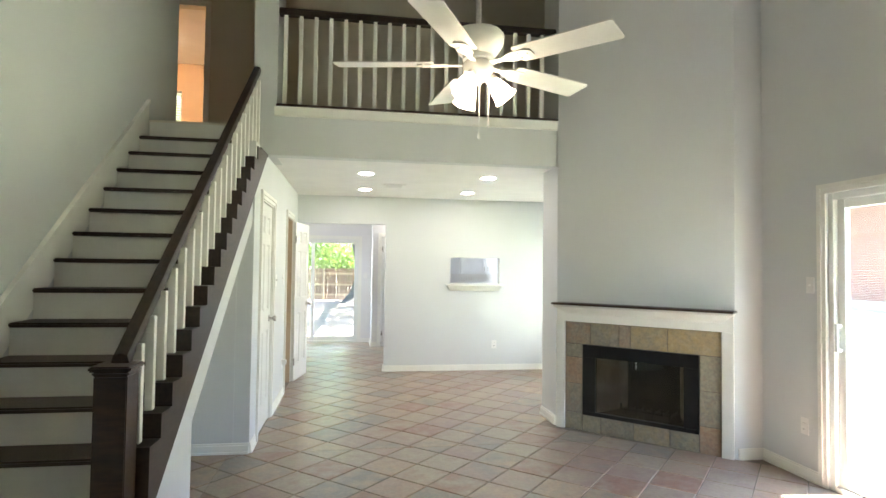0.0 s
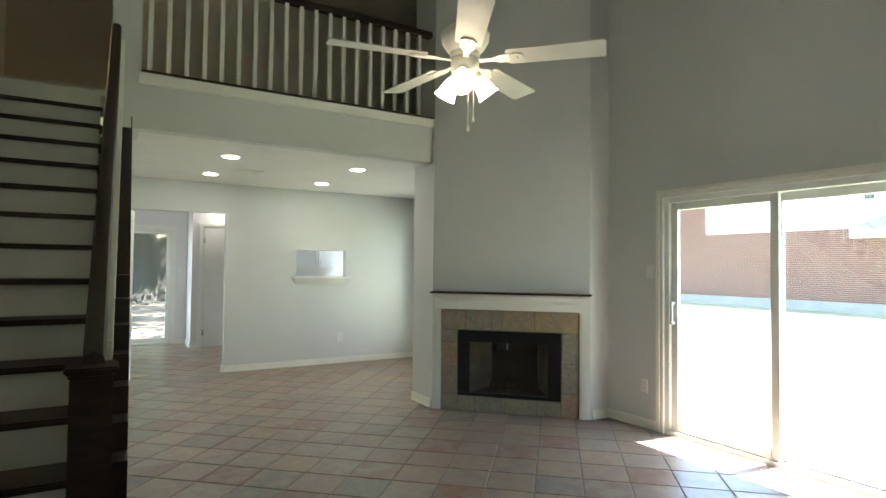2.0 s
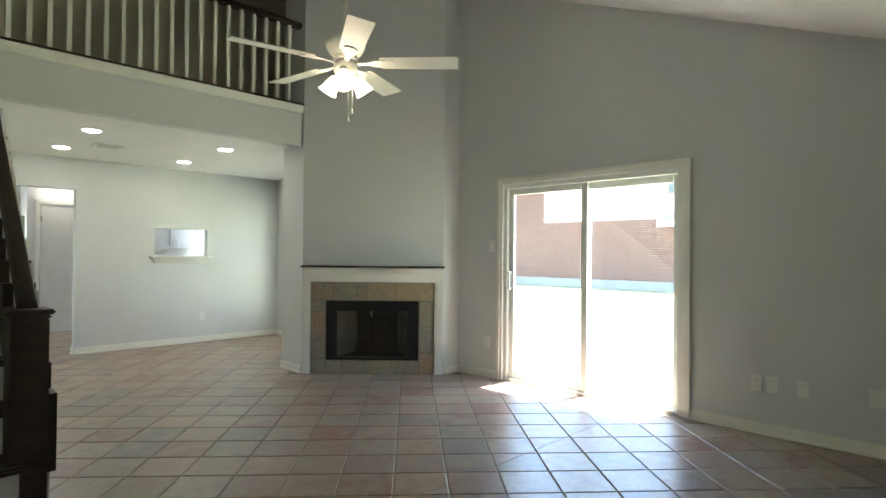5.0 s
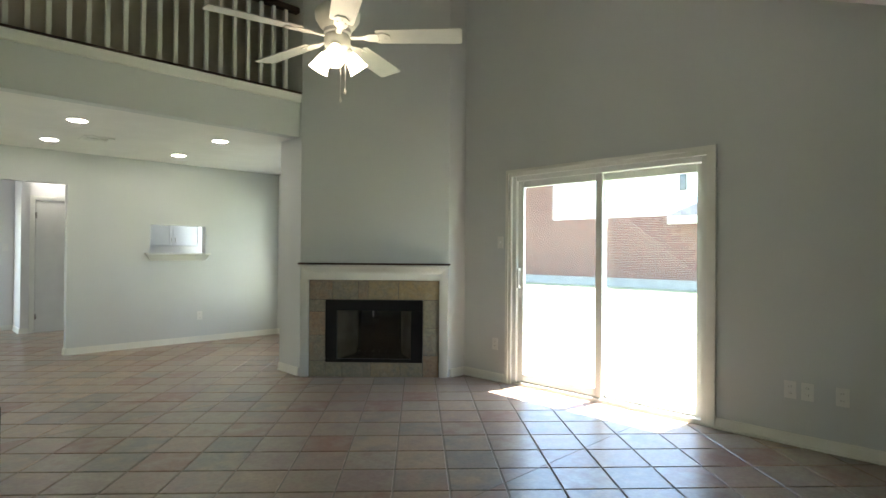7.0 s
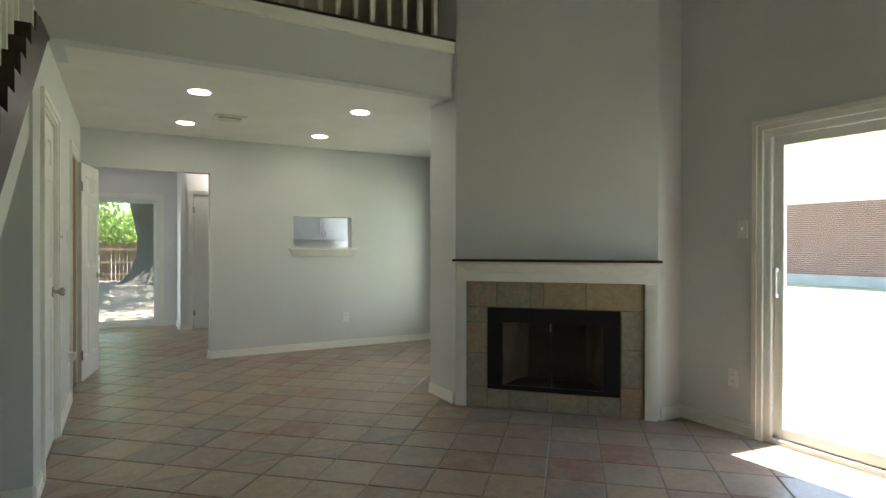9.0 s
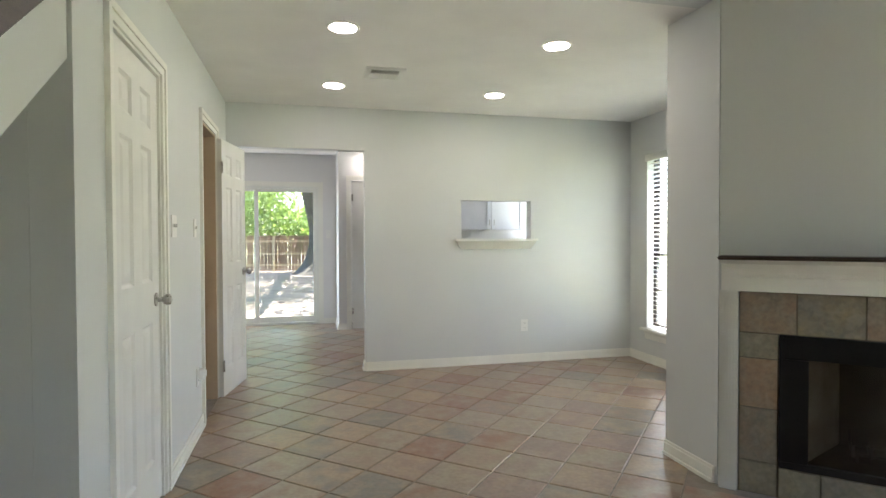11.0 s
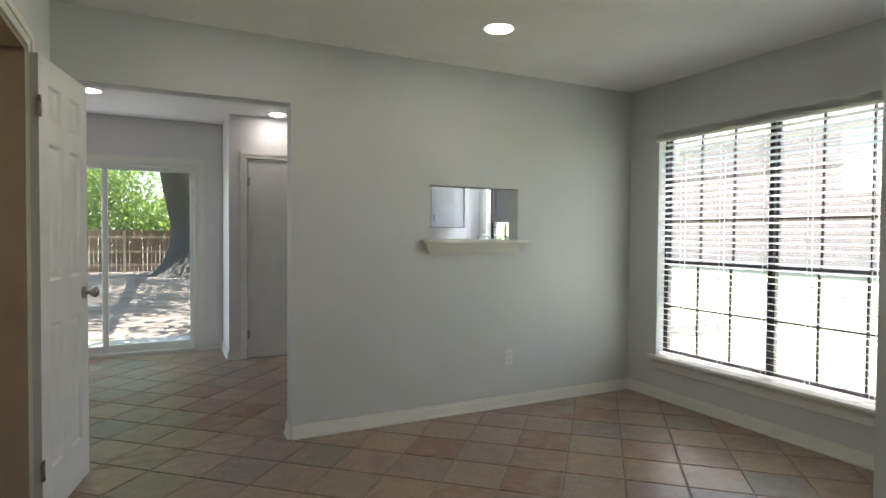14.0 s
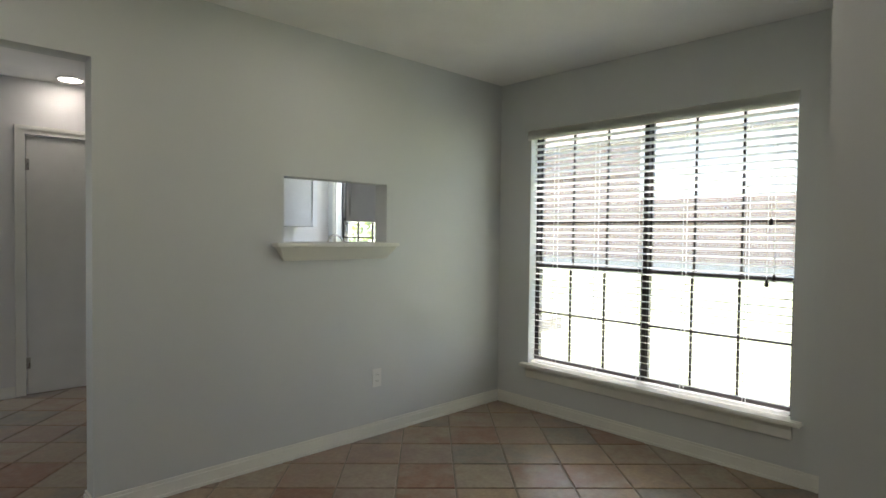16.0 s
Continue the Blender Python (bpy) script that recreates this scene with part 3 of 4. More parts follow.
def panel_door(name, width, height, m, label, handle_side=1, both=True, panels=True):
    """Six-panel leaf in local x (0 to width), z up; faces at y = 0 and 0.035."""
    door = thing(name, label, "door", m)
    bm = bmesh.new()
    st, mid = 0.122 * width / 0.7, 0.125 * width / 0.7
    rows = [(0.22, 0.86), (1.05, 1.65), (1.745, height - 0.11)]
    t = 0.035
    if panels:
        box(bm, 0, st, 0, t, 0.008, height)
        box(bm, width - st, width, 0, t, 0.008, height)
        box(bm, (width - mid) / 2, (width + mid) / 2, 0, t, 0.008, height)
        zs = [0.008] + [v for r in rows for v in r] + [height]
        for lo, hi in zip(zs[::2], zs[1::2]):
            box(bm, st, (width - mid) / 2, 0, t, lo, hi)
            box(bm, (width + mid) / 2, width - st, 0, t, lo, hi)
    else:
        box(bm, 0, width, 0, t, 0.008, height)
    part("leaf", bm, DOOR, door)
    if panels:
        for lo, hi in rows:
            for a, b in ((st, (width - mid) / 2), ((width + mid) / 2, width - st)):
                bm = bmesh.new()
                box(bm, a - 0.006, b + 0.006, 0.011, t - 0.011, lo - 0.006, hi + 0.006)
                for side in (0, 1):
                    rings = []
                    for inset, depth in ((0.0, 0.001), (0.012, 0.0105), (0.018, 0.0105), (0.046, 0.003)):
                        y = t - depth if side else depth
                        rings.append([bm.verts.new(p) for p in ((a + inset, y, lo + inset), (b - inset, y, lo + inset), (b - inset, y, hi - inset), (a + inset, y, hi - inset))])
                    for one, two in zip(rings, rings[1:]):
                        for i in range(4):
                            j = (i + 1) % 4
                            bm.faces.new((one[i], one[j], two[j], two[i]))
                    bm.faces.new(rings[-1])
                part("panel", bm, DOOR, door)
    kx = width - 0.065 if handle_side > 0 else 0.065
    knob(door, Matrix.Translation((kx, 0.0, 0.96)) @ Matrix.Rotation(radians(90), 4, "X"))
    if both:
        knob(door, Matrix.Translation((kx, t, 0.96)) @ Matrix.Rotation(radians(-90), 4, "X"))
    hx = 0.0 if handle_side > 0 else width
    for z in (0.25, height - 0.22):
        bm = bmesh.new()
        lathe(bm, [(0.006, z - 0.045), (0.006, z + 0.045)], Matrix.Translation((hx, -0.006, 0)), 10)
        box(bm, hx - 0.02, hx + 0.02, -0.002, 0.0, z - 0.044, z + 0.044)
        part("hinge", bm, NICKEL, door, "satin nickel hinge")
    return door


# local +x of a leaf runs along the wall; its front face (local y = 0) looks into the hall
HALL = Matrix(((0, -1, 0, 0), (1, 0, 0, 0), (0, 0, 1, 0), (0, 0, 0, 1)))
casing("trim_closet_door", "y", XL, *D1, 2.03, 1)
casing("trim_powder_door", "y", XL, *D2, 2.04, 1)
structure("door_frame_closet", TRIM, (XL - 0.12, XL, D1[0], D1[0] + 0.012, 0, 2.03), (XL - 0.12, XL, D1[1] - 0.012, D1[1], 0, 2.03), (XL - 0.12, XL, D1[0], D1[1], 2.018, 2.03), label="white painted closet door jamb")
structure("door_frame_powder", TAN_PAINT, (XL - 0.12, XL, D2[0], D2[0] + 0.015, 0, 2.04), (XL - 0.12, XL, D2[1] - 0.015, D2[1], 0, 2.04), (XL - 0.12, XL, D2[0], D2[1], 2.025, 2.04), label="cream painted door jamb")
panel_door("closet_door", D1[1] - D1[0] - 0.03, 2.01, Matrix.Translation((XL - 0.012, D1[0] + 0.015, 0)) @ HALL, "closed white six-panel closet door with nickel knob", 1, both=False)
powder = panel_door("powder_room_door", 0.59, 2.015, Matrix.Translation((XL + 0.045, D2[1] - 0.005, 0)) @ Matrix.Rotation(radians(79), 4, "Z"), "open white six-panel door swung against the wall", 1)
casing("trim_pantry_door", "x", KP, 0.74, 1.46, 2.02, -1)
panel_door("pantry_door", 0.7, 2.01, Matrix.Translation((0.75, KP + 0.012, 0)), "closed plain white flush pantry door", 1, both=False, panels=False)


def sliding_door(name, m, width, height, label, handle=True, fr=0.045, st=0.062):
    """Two-panel slider in local x (0 to width); the room is on the local -y side."""
    d = thing(name, label, "sliding door", m, kind="structure")
    bx("outer_frame", VINYL, d, (0, fr, -0.01, 0.12, 0.0, height), (width - fr, width, -0.01, 0.12, 0.0, height), (fr, width - fr, -0.01, 0.12, height - fr, height), (fr, width - fr, -0.01, 0.12, 0.0, 0.035), bevel=0.003)
    half = width / 2
    for i, (a, b, y) in enumerate(((fr, half + 0.03, 0.02), (half - 0.03, width - fr, 0.065))):
        sash = bx("sash", VINYL, d, (a, a + st, y, y + 0.036, 0.036, height - fr), (b - st, b, y, y + 0.036, 0.036, height - fr), (a + st, b - st, y, y + 0.036, height - fr - st, height - fr),
                  (a + st, b - st, y, y + 0.036, 0.036, 0.036 + 0.075), bevel=0.004)
        pane = bx("pane", PATIO_GLASS, sash, (a + st, b - st, y + 0.016, y + 0.02, 0.111, height - fr - st))
        pane.visible_shadow = False
        if i == 0 and handle:
            bx("handle", VINYL, sash, (a + 0.015, a + 0.04, y - 0.045, y - 0.03, 0.93, 1.12), (a + 0.018, a + 0.037, y - 0.03, y, 0.93, 0.955), (a + 0.018, a + 0.037, y - 0.03, y, 1.095, 1.12),
               label="white pull handle", bevel=0.004)
    return d


casing("trim_patio_door", "y", XR, 2.25, 4.07, 2.0, -1)
# local x runs towards -y (far jamb first), room side is -x
EAST = Matrix(((0, 1, 0, XR + 0.0), (-1, 0, 0, 4.07), (0, 0, 1, 0), (0, 0, 0, 1)))
sliding_door("door_1", EAST @ Matrix.Translation((0, 0.02, 0)), 1.82, 2.0, "white sliding glass patio door to the sunny lawn")
casing("trim_kitchen_patio", "x", KB, -1.4, 0.32, 1.98, -1)
sliding_door("door_2", Matrix.Translation((-1.4, KB + 0.02, 0)), 1.72, 1.98, "white sliding glass kitchen door to the back yard", handle=False, fr=0.03, st=0.042)


def sash_window(name, m, width, height, units, label, frame_mat=BRONZE):
    """Double-hung units side by side in local x, z from 0; each sash three panes by two."""
    w = thing(name, label, "window", m, kind="structure")
    uw = width / units
    for u in range(units):
        a, b = u * uw, (u + 1) * uw
        fr = 0.017
        bx("window_frame", frame_mat, w, (a, a + fr, 0, 0.07, 0, height), (b - fr, b, 0, 0.07, 0, height), (a + fr, b - fr, 0, 0.07, 0, fr), (a + fr, b - fr, 0, 0.07, height - fr, height), bevel=0.002)
        for lo, hi, y in ((0.022, height * 0.43, 0.01), (height * 0.43 - 0.02, height - 0.022, 0.036)):
            sash = bx("sash", frame_mat, w, (a + fr, a + fr + 0.010, y, y + 0.025, lo, hi), (b - fr - 0.010, b - fr, y, y + 0.025, lo, hi), (a + fr + 0.010, b - fr - 0.010, y, y + 0.025, lo, lo + 0.02),
                      (a + fr + 0.010, b - fr - 0.010, y, y + 0.025, hi - 0.02, hi))
            ia, ib = a + fr + 0.010, b - fr - 0.010
            for i in (1, 2):
                x = ia + (ib - ia) * i / 3
                bx("muntin", frame_mat, sash, (x - 0.006, x + 0.006, y + 0.003, y + 0.02, lo + 0.02, hi - 0.02))
            bars = 2 if lo < 0.1 or height < 1.5 else 3
            for i in range(1, bars):
                zc = lo + (hi - lo) * i / bars
                bx("muntin", frame_mat, sash, (ia, ib, y + 0.004, y + 0.019, zc - 0.006, zc + 0.006))
            pane = bx("pane", HAZY, sash, (ia, ib, y + 0.011, y + 0.013, lo + 0.02, hi - 0.02))
            pane.visible_shadow = False
    return w


# local x runs towards -y from the far jamb
sash_window("window_1", Matrix(((0, 1, 0, XR + 0.075), (-1, 0, 0, 8.335), (0, 0, 1, 0.34), (0, 0, 0, 1))), 1.725, 1.72, 2, "bronze double-hung twin window with muntins in the dining room")
sill = thing("window_sill", "white painted wooden window sill with apron", "window sill", kind="structure")
bx("sill", TRIM, sill, (XR - 0.055, XR + 0.075, 6.55, 8.385, 0.318, 0.342), bevel=0.006)
bm = bmesh.new()
prism(bm, [(XR - 0.001, 0.235), (XR - 0.012, 0.24), (XR - 0.018, 0.29), (XR - 0.034, 0.317), (XR - 0.001, 0.317)], "y", 6.6, 8.345)
part("apron", bm, TRIM, sill)
sash_window("window_2", Matrix(((0, 1, 0, KR + 0.06), (-1, 0, 0, 10.92), (0, 0, 1, 1.02), (0, 0, 0, 1))), 0.8, 1.0, 1, "dark-framed kitchen window over the sink")
casing("trim_kitchen_window", "y", KR, 10.12, 10.92, 2.02, -1)

blind = thing("window_blind", "white horizontal slat blind hung open in the window", "blind")
BXX = XR + 0.035
bx("valance", SLAT, blind, (XR - 0.012, XR + 0.0, 6.605, 8.36, 1.99, 2.058), (XR, XR + 0.06, 6.625, 8.325, 2.0, 2.05), bevel=0.003)
bx("bottom_rail", SLAT, blind, (BXX - 0.024, BXX + 0.024, 6.625, 8.322, 0.35, 0.368), bevel=0.003)
slat_bm = bmesh.new()
prism(slat_bm, [(-0.024, 0.0), (-0.01, 0.0035), (0.01, 0.0035), (0.024, 0.0), (0.01, 0.0008), (-0.01, 0.0008)], "y", 6.625, 8.322)
slat_me = finish(slat_bm, "slat", SLAT)
for i in range(37):
    ob = new("slat", slat_me)
    ob.parent = blind
    ob.matrix_basis = pose(BXX, 0, 0.40 + 0.0435 * i, 0, 12, 0)
for y in (6.85, 7.2, 7.48, 7.8, 8.13):
    for dx in (-0.025, 0.025):
        bx("ladder_cord", SLAT, blind, (BXX + dx - 0.0012, BXX + dx + 0.0012, y - 0.0012, y + 0.0012, 0.37, 2.01))
for y, lo in ((6.72, 1.36), (6.70, 1.06), (6.735, 1.03)):
    bm = bmesh.new()
    tube(bm, [(XR - 0.016, y, 1.99), (XR - 0.016, y, lo + 0.04)], 0.0015, 6)
    cord = part("pull_cord", bm, SLAT, blind)
    bm = bmesh.new()
    lathe(bm, [(0.003, lo + 0.04), (0.009, lo + 0.025), (0.011, lo + 0.005), (0.005, lo)], Matrix.Translation((XR - 0.016, y, 0)), 10)
    part("tassel", bm, BRONZE, cord, "dark wooden tassel")

hatch = thing("hatch_sill", "white painted sill ledge of the serving hatch", "sill", kind="structure")
bx("ledge", TRIM, hatch, (1.528, 2.372, YM - 0.075, YM + 0.0, 1.212, 1.232), (1.6, 2.32, YM, YM + 0.16, 1.21, 1.236), bevel=0.004)
bm = bmesh.new()
for z0, z1, d0, d1, i0, i1 in ((1.132, 1.211, 0.012, 0.066, 0.062, 0.012),):
    a = [bm.verts.new(p) for p in ((1.535 + i0, YM, z0), (2.372 - i0, YM, z0), (2.372 - i0, YM - d0, z0), (1.535 + i0, YM - d0, z0))]
    b = [bm.verts.new(p) for p in ((1.535 + i1, YM, z1), (2.372 - i1, YM, z1), (2.372 - i1, YM - d1, z1), (1.535 + i1, YM - d1, z1))]
    bm.faces.new(a)
    bm.faces.new(b)
    for i in range(4):
        j = (i + 1) % 4
        bm.faces.new((a[i], a[j], b[j], b[i]))
part("moulding", bm, TRIM, hatch)

# ---- fireplace ----
fire = thing("fireplace", "slate-tiled fireplace with white fluted mantel surround", "fireplace", CHIM)
SH = 1.155
bm = bmesh.new()
box(bm, 0.004, CW + 0.021, -0.15, -0.001, SH - 0.018, SH)
part("mantel_shelf", bm, WOOD, fire, "thin dark wooden mantel shelf", bevel=0.006)
header = bx("header", TRIM, fire, (0.012, CW - 0.004, -0.031, -0.001, 0.982, SH - 0.019), label="white painted header board", bevel=0.002)
# crown moulding under the shelf, mitred back to the wall at both ends
bm = bmesh.new()
rings = []
for depth, z in ((0.034, 1.052), (0.042, 1.056), (0.046, 1.068), (0.06, 1.082), (0.085, 1.1), (0.108, 1.114), (0.118, 1.118), (0.12, SH - 0.019)):
    grow = depth - 0.12
    rings.append([bm.verts.new(p) for p in ((0.014 - grow, -0.001, z), (0.014 - grow, -depth, z), (CW + 0.008 + grow, -depth, z), (CW + 0.008 + grow, -0.001, z))])
for one, two in zip(rings, rings[1:]):
    for i in range(4):
        j = (i + 1) % 4
        bm.faces.new((one[i], one[j], two[j], two[i]))
bm.faces.new(rings[0][::-1])
bm.faces.new(rings[-1])
part("crown", bm, TRIM, header, "white coved crown moulding")
for a, b in ((0.003, 0.085), (CW - 0.09, CW - 0.003)):
    board = bx("pilaster", TRIM, fire, (a, b, -0.03, -0.001, 0.002, 0.981), label="white fluted pilaster", bevel=0.0015)
    w = (b - a - 0.016) / 5
    for i in range(5):
        bx("flute", TRIM, board, (a + 0.008 + i * w + 0.003, a + 0.008 + (i + 1) * w - 0.003, -0.036, -0.0301, 0.06, 0.95), bevel=0.0015)
T0, T1, TZ = 0.09, CW - 0.093, 0.98


def slab(name, a, b, lo, hi):
    bm = bmesh.new()
    g = 0.0032
    box(bm, a + g, b - g, -0.014, -0.002, lo + g, hi - g)
    part(name, bm, HEARTH_TILE, fire, bevel=0.0025)


xs = [T0, T0 + 0.24, T0 + 0.5, T0 + 0.6, T0 + 0.91, T1]
for a, b in zip(xs, xs[1:]):
    slab("tile", a, b, FZ1 + 0.002, TZ)
for a, b, cuts in ((T0, F0 - 0.002, (0.002, 0.16, 0.42, 0.66, FZ1)), (F1 + 0.002, T1, (0.002, 0.22, 0.5, FZ1))):
    for lo, hi in zip(cuts, cuts[1:]):
        slab("tile", a, b, lo, hi)
xs = [F0, F0 + 0.17, F0 + 0.46, F0 + 0.76, F1]
for a, b in zip(xs, xs[1:]):
    slab("tile", a, b, 0.002, FZ0 - 0.002)
bx("grout_bed", HEARTH_GROUT, fire, (T0, F0, -0.006, -0.001, 0.002, TZ), (F1, T1, -0.006, -0.001, 0.002, TZ), (F0, F1, -0.006, -0.001, 0.002, FZ0), (F0, F1, -0.006, -0.001, FZ1, TZ))
# firebox insert: black steel face, glass doors, pale panels inside
bx("insert_frame", METAL_BLACK, fire, (F0 + 0.002, F1 - 0.002, -0.016, 0.02, FZ1 - 0.11, FZ1), (F0 + 0.002, F1 - 0.002, -0.016, 0.02, FZ0, FZ0 + 0.035), (F0 + 0.002, F0 + 0.12, -0.016, 0.02, FZ0 + 0.035, FZ1 - 0.11),
   (F1 - 0.12, F1 - 0.002, -0.016, 0.02, FZ0 + 0.035, FZ1 - 0.11), label="black steel insert frame", bevel=0.003)
bm = bmesh.new()
prism(bm, [(F0 + 0.1, 0.02), (F0 + 0.26, 0.44), (F0 + 0.24, 0.46), (F0 + 0.07, 0.02)], "z", FZ0, FZ1 - 0.03)
prism(bm, [(F1 - 0.1, 0.02), (F1 - 0.26, 0.44), (F1 - 0.24, 0.46), (F1 - 0.07, 0.02)], "z", FZ0, FZ1 - 0.03)
part("side_panel", bm, PALE_BRICK, fire, "pale firebrick side panels")
bx("fire_back", SOOT, fire, (F0 + 0.22, F1 - 0.22, 0.44, 0.47, FZ0, FZ1 - 0.03), (F0 + 0.05, F1 - 0.05, 0.02, 0.47, FZ0 - 0.01, FZ0 + 0.02), (F0 + 0.05, F1 - 0.05, 0.02, 0.47, FZ1 - 0.03, FZ1 - 0.01), label="sooty firebox back and floor")
mid = (F0 + F1) / 2
for a, b in ((F0 + 0.12, mid - 0.003), (mid + 0.003, F1 - 0.12)):
    bx("glass_door", SMOKED, fire, (a, b, -0.004, 0.0, FZ0 + 0.037, FZ1 - 0.112), label="smoked glass fire door")
bx("door_handle", NICKEL, fire, (mid - 0.012, mid - 0.004, -0.03, -0.016, FZ1 - 0.17, FZ1 - 0.11), label="small bright door pull", bevel=0.002)
bm = bmesh.new()
for i in range(7):
    x = F0 + 0.3 + i * 0.07
    tube(bm, [(x, 0.14, FZ0 + 0.12), (x, 0.15, FZ0 + 0.06), (x, 0.36, FZ0 + 0.06), (x, 0.37, FZ0 + 0.12)], 0.007, 6)
tube(bm, [(F0 + 0.28, 0.2, FZ0 + 0.055), (F0 + 0.74, 0.2, FZ0 + 0.055)], 0.007, 6)
for x in (F0 + 0.32, F0 + 0.7):
    tube(bm, [(x, 0.2, FZ0 + 0.02), (x, 0.2, FZ0 + 0.055)], 0.007, 6)
part("grate", bm, METAL_BLACK, fire, "black iron fire grate")

# ---- ceiling fan ----
FX, FY, FZ = 0.78, 3.118, 2.36
fan = thing("ceiling_fan", "white five-blade ceiling fan with three lit glass shades", "ceiling fan", pose(FX, FY, FZ))
CZ = slope(FY) - FZ
bm = bmesh.new()
lathe(bm, [(0.012, 0.16), (0.012, CZ - 0.02)], None, 16)
part("downrod", bm, FAN_WHITE, fan, smooth=True)
bm = bmesh.new()
lathe(bm, [(0.02, CZ - 0.11), (0.055, CZ - 0.09), (0.07, CZ - 0.03), (0.072, CZ + 0.03)], None, 24)
part("canopy", bm, FAN_WHITE, fan, smooth=True)
bm = bmesh.new()
lathe(bm, [(0.02, 0.168), (0.075, 0.165), (0.105, 0.155), (0.117, 0.135), (0.112, 0.1), (0.09, 0.065), (0.072, 0.048), (0.07, 0.03), (0.06, 0.022)], None, 36)
part("motor_housing", bm, FAN_WHITE, fan, "white domed motor housing", smooth=True)
bm = bmesh.new()
lathe(bm, [(0.06, 0.022), (0.068, 0.01), (0.066, -0.035), (0.05, -0.055), (0.02, -0.065), (0.012, -0.08)], None, 28)
part("light_fitter", bm, FAN_WHITE, fan, smooth=True)
for i in range(5):
    a = radians(90 - (209 + 72 * i))
    m = Matrix.Rotation(a, 4, "Z")
    tilt = m @ Matrix.Translation((0, 0, 0.012)) @ Matrix.Rotation(radians(-11), 4, "X")
    bm = bmesh.new()
    outline = [(0.2, -0.052), (0.215, -0.06), (0.635, -0.068), (0.645, -0.06), (0.645, 0.06), (0.635, 0.068), (0.215, 0.06), (0.2, 0.052)]
    for lo, hi in ((0.0, 0.006),):
        prism(bm, outline, "z", lo, hi)
    bm.transform(tilt)
    blade = part("blade", bm, FAN_WHITE, fan, "white painted fan blade")
    bm = bmesh.new()
    prism(bm, [(0.07, -0.014), (0.13, -0.012), (0.17, -0.032), (0.25, -0.036), (0.275, -0.02), (0.275, 0.02), (0.25, 0.036), (0.17, 0.032), (0.13, 0.012), (0.07, 0.014)], "z", -0.007, -0.001)
    for sx, sy in ((0.215, 0.02), (0.215, -0.02), (0.25, 0.0)):
        lathe(bm, [(0.005, -0.011), (0.005, -0.007)], Matrix.Translation((sx, sy, 0)), 8)
    bm.transform(tilt)
    part("blade_iron", bm, FAN_WHITE, blade)
for head in (222, 342, 102):
    a = radians(90 - head)
    m = Matrix.Rotation(a, 4, "Z") @ Matrix.Translation((0.055, 0, -0.05)) @ Matrix.Rotation(radians(-38), 4, "Y")
    bm = bmesh.new()
    lathe(bm, [(0.012, 0.05), (0.016, 0.01), (0.026, 0.004), (0.027, -0.018), (0.02, -0.02)], m, 16)
    part("shade_holder", bm, FAN_WHITE, fan, smooth=True)
    bm = bmesh.new()
    lathe(bm, [(0.022, -0.012), (0.03, -0.028), (0.039, -0.06), (0.046, -0.095), (0.055, -0.115), (0.05, -0.113), (0.026, -0.075)], m, 28)
    part("shade", bm, SHADE, fan, "lit frosted bell glass shade", smooth=True)
for x, y, drop in ((0.0, -0.03, 0.3), (0.05, 0.0, 0.24)):
    bm = bmesh.new()
    tube(bm, [(x, y, -0.06), (x, y, -drop)], 0.0016, 6)
    lathe(bm, [(0.002, -drop), (0.006, -drop - 0.012), (0.007, -drop - 0.024), (0.003, -drop - 0.03)], Matrix.Translation((x, y, 0)), 10)
    part("pull_chain", bm, PLASTIC, fan, "thin pull chain with bell end")


# ---- ceiling fittings ----
def can_light(x, y, m=None, r=0.075):
    c = thing("recessed_light", "lit round recessed ceiling light with white trim", "ceiling light", m or pose(x, y, H), "recessed lights")
    bm = bmesh.new()
    lathe(bm, [(r, -0.004), (r + 0.016, -0.006), (r + 0.02, -0.001), (r + 0.02, 0.0)], None, 32)
    part("trim_ring", bm, PLASTIC, c, smooth=True)
    bm = bmesh.new()
    lathe(bm, [(0.02, -0.010), (r * 0.7, -0.009), (r, -0.006), (r, -0.002)], None, 32)
    part("lens", bm, CAN_GLOW, c, "glowing frosted lens", smooth=True)
    return c


first = can_light(0.355, 6.63)
for x, y in ((1.67, 6.64), (0.36, 7.88), (1.69, 7.9), (1.0, 10.88), (-0.55, 10.65)):
    copy_thing(first, pose(x, y, H))
vent = thing("ceiling_vent", "white louvred ceiling air vent", "air vent", pose(0.7, 7.46, H))
bx("frame", PLASTIC, vent, (-0.14, 0.14, -0.14, -0.1, -0.012, 0), (-0.14, 0.14, 0.1, 0.14, -0.012, 0), (-0.14, -0.1, -0.1, 0.1, -0.012, 0), (0.1, 0.14, -0.1, 0.1, -0.012, 0), (-0.1, 0.1, -0.008, 0.012, -0.012, -0.002), bevel=0.003)
# Dark sheet put in for the shade of the duct behind the louvres.
bx("duct_shade", DARK_SLOT, vent, (-0.1, 0.1, -0.1, 0.1, -0.002, -0.0005))
for i in range(14):
    bm = bmesh.new()
    y = -0.092 + 0.0142 * i
    box(bm, -0.1, 0.1, -0.0055, 0.0055, -0.0006, 0.0006, m=Matrix.Translation((0, y, -0.0065)) @ Matrix.Rotation(radians(28 if y < 0 else -28), 4, "X"))
    part("slat", bm, PLASTIC, vent)
bx("lever", PLASTIC, vent, (0.0, 0.006, -0.155, -0.14, -0.03, -0.005))


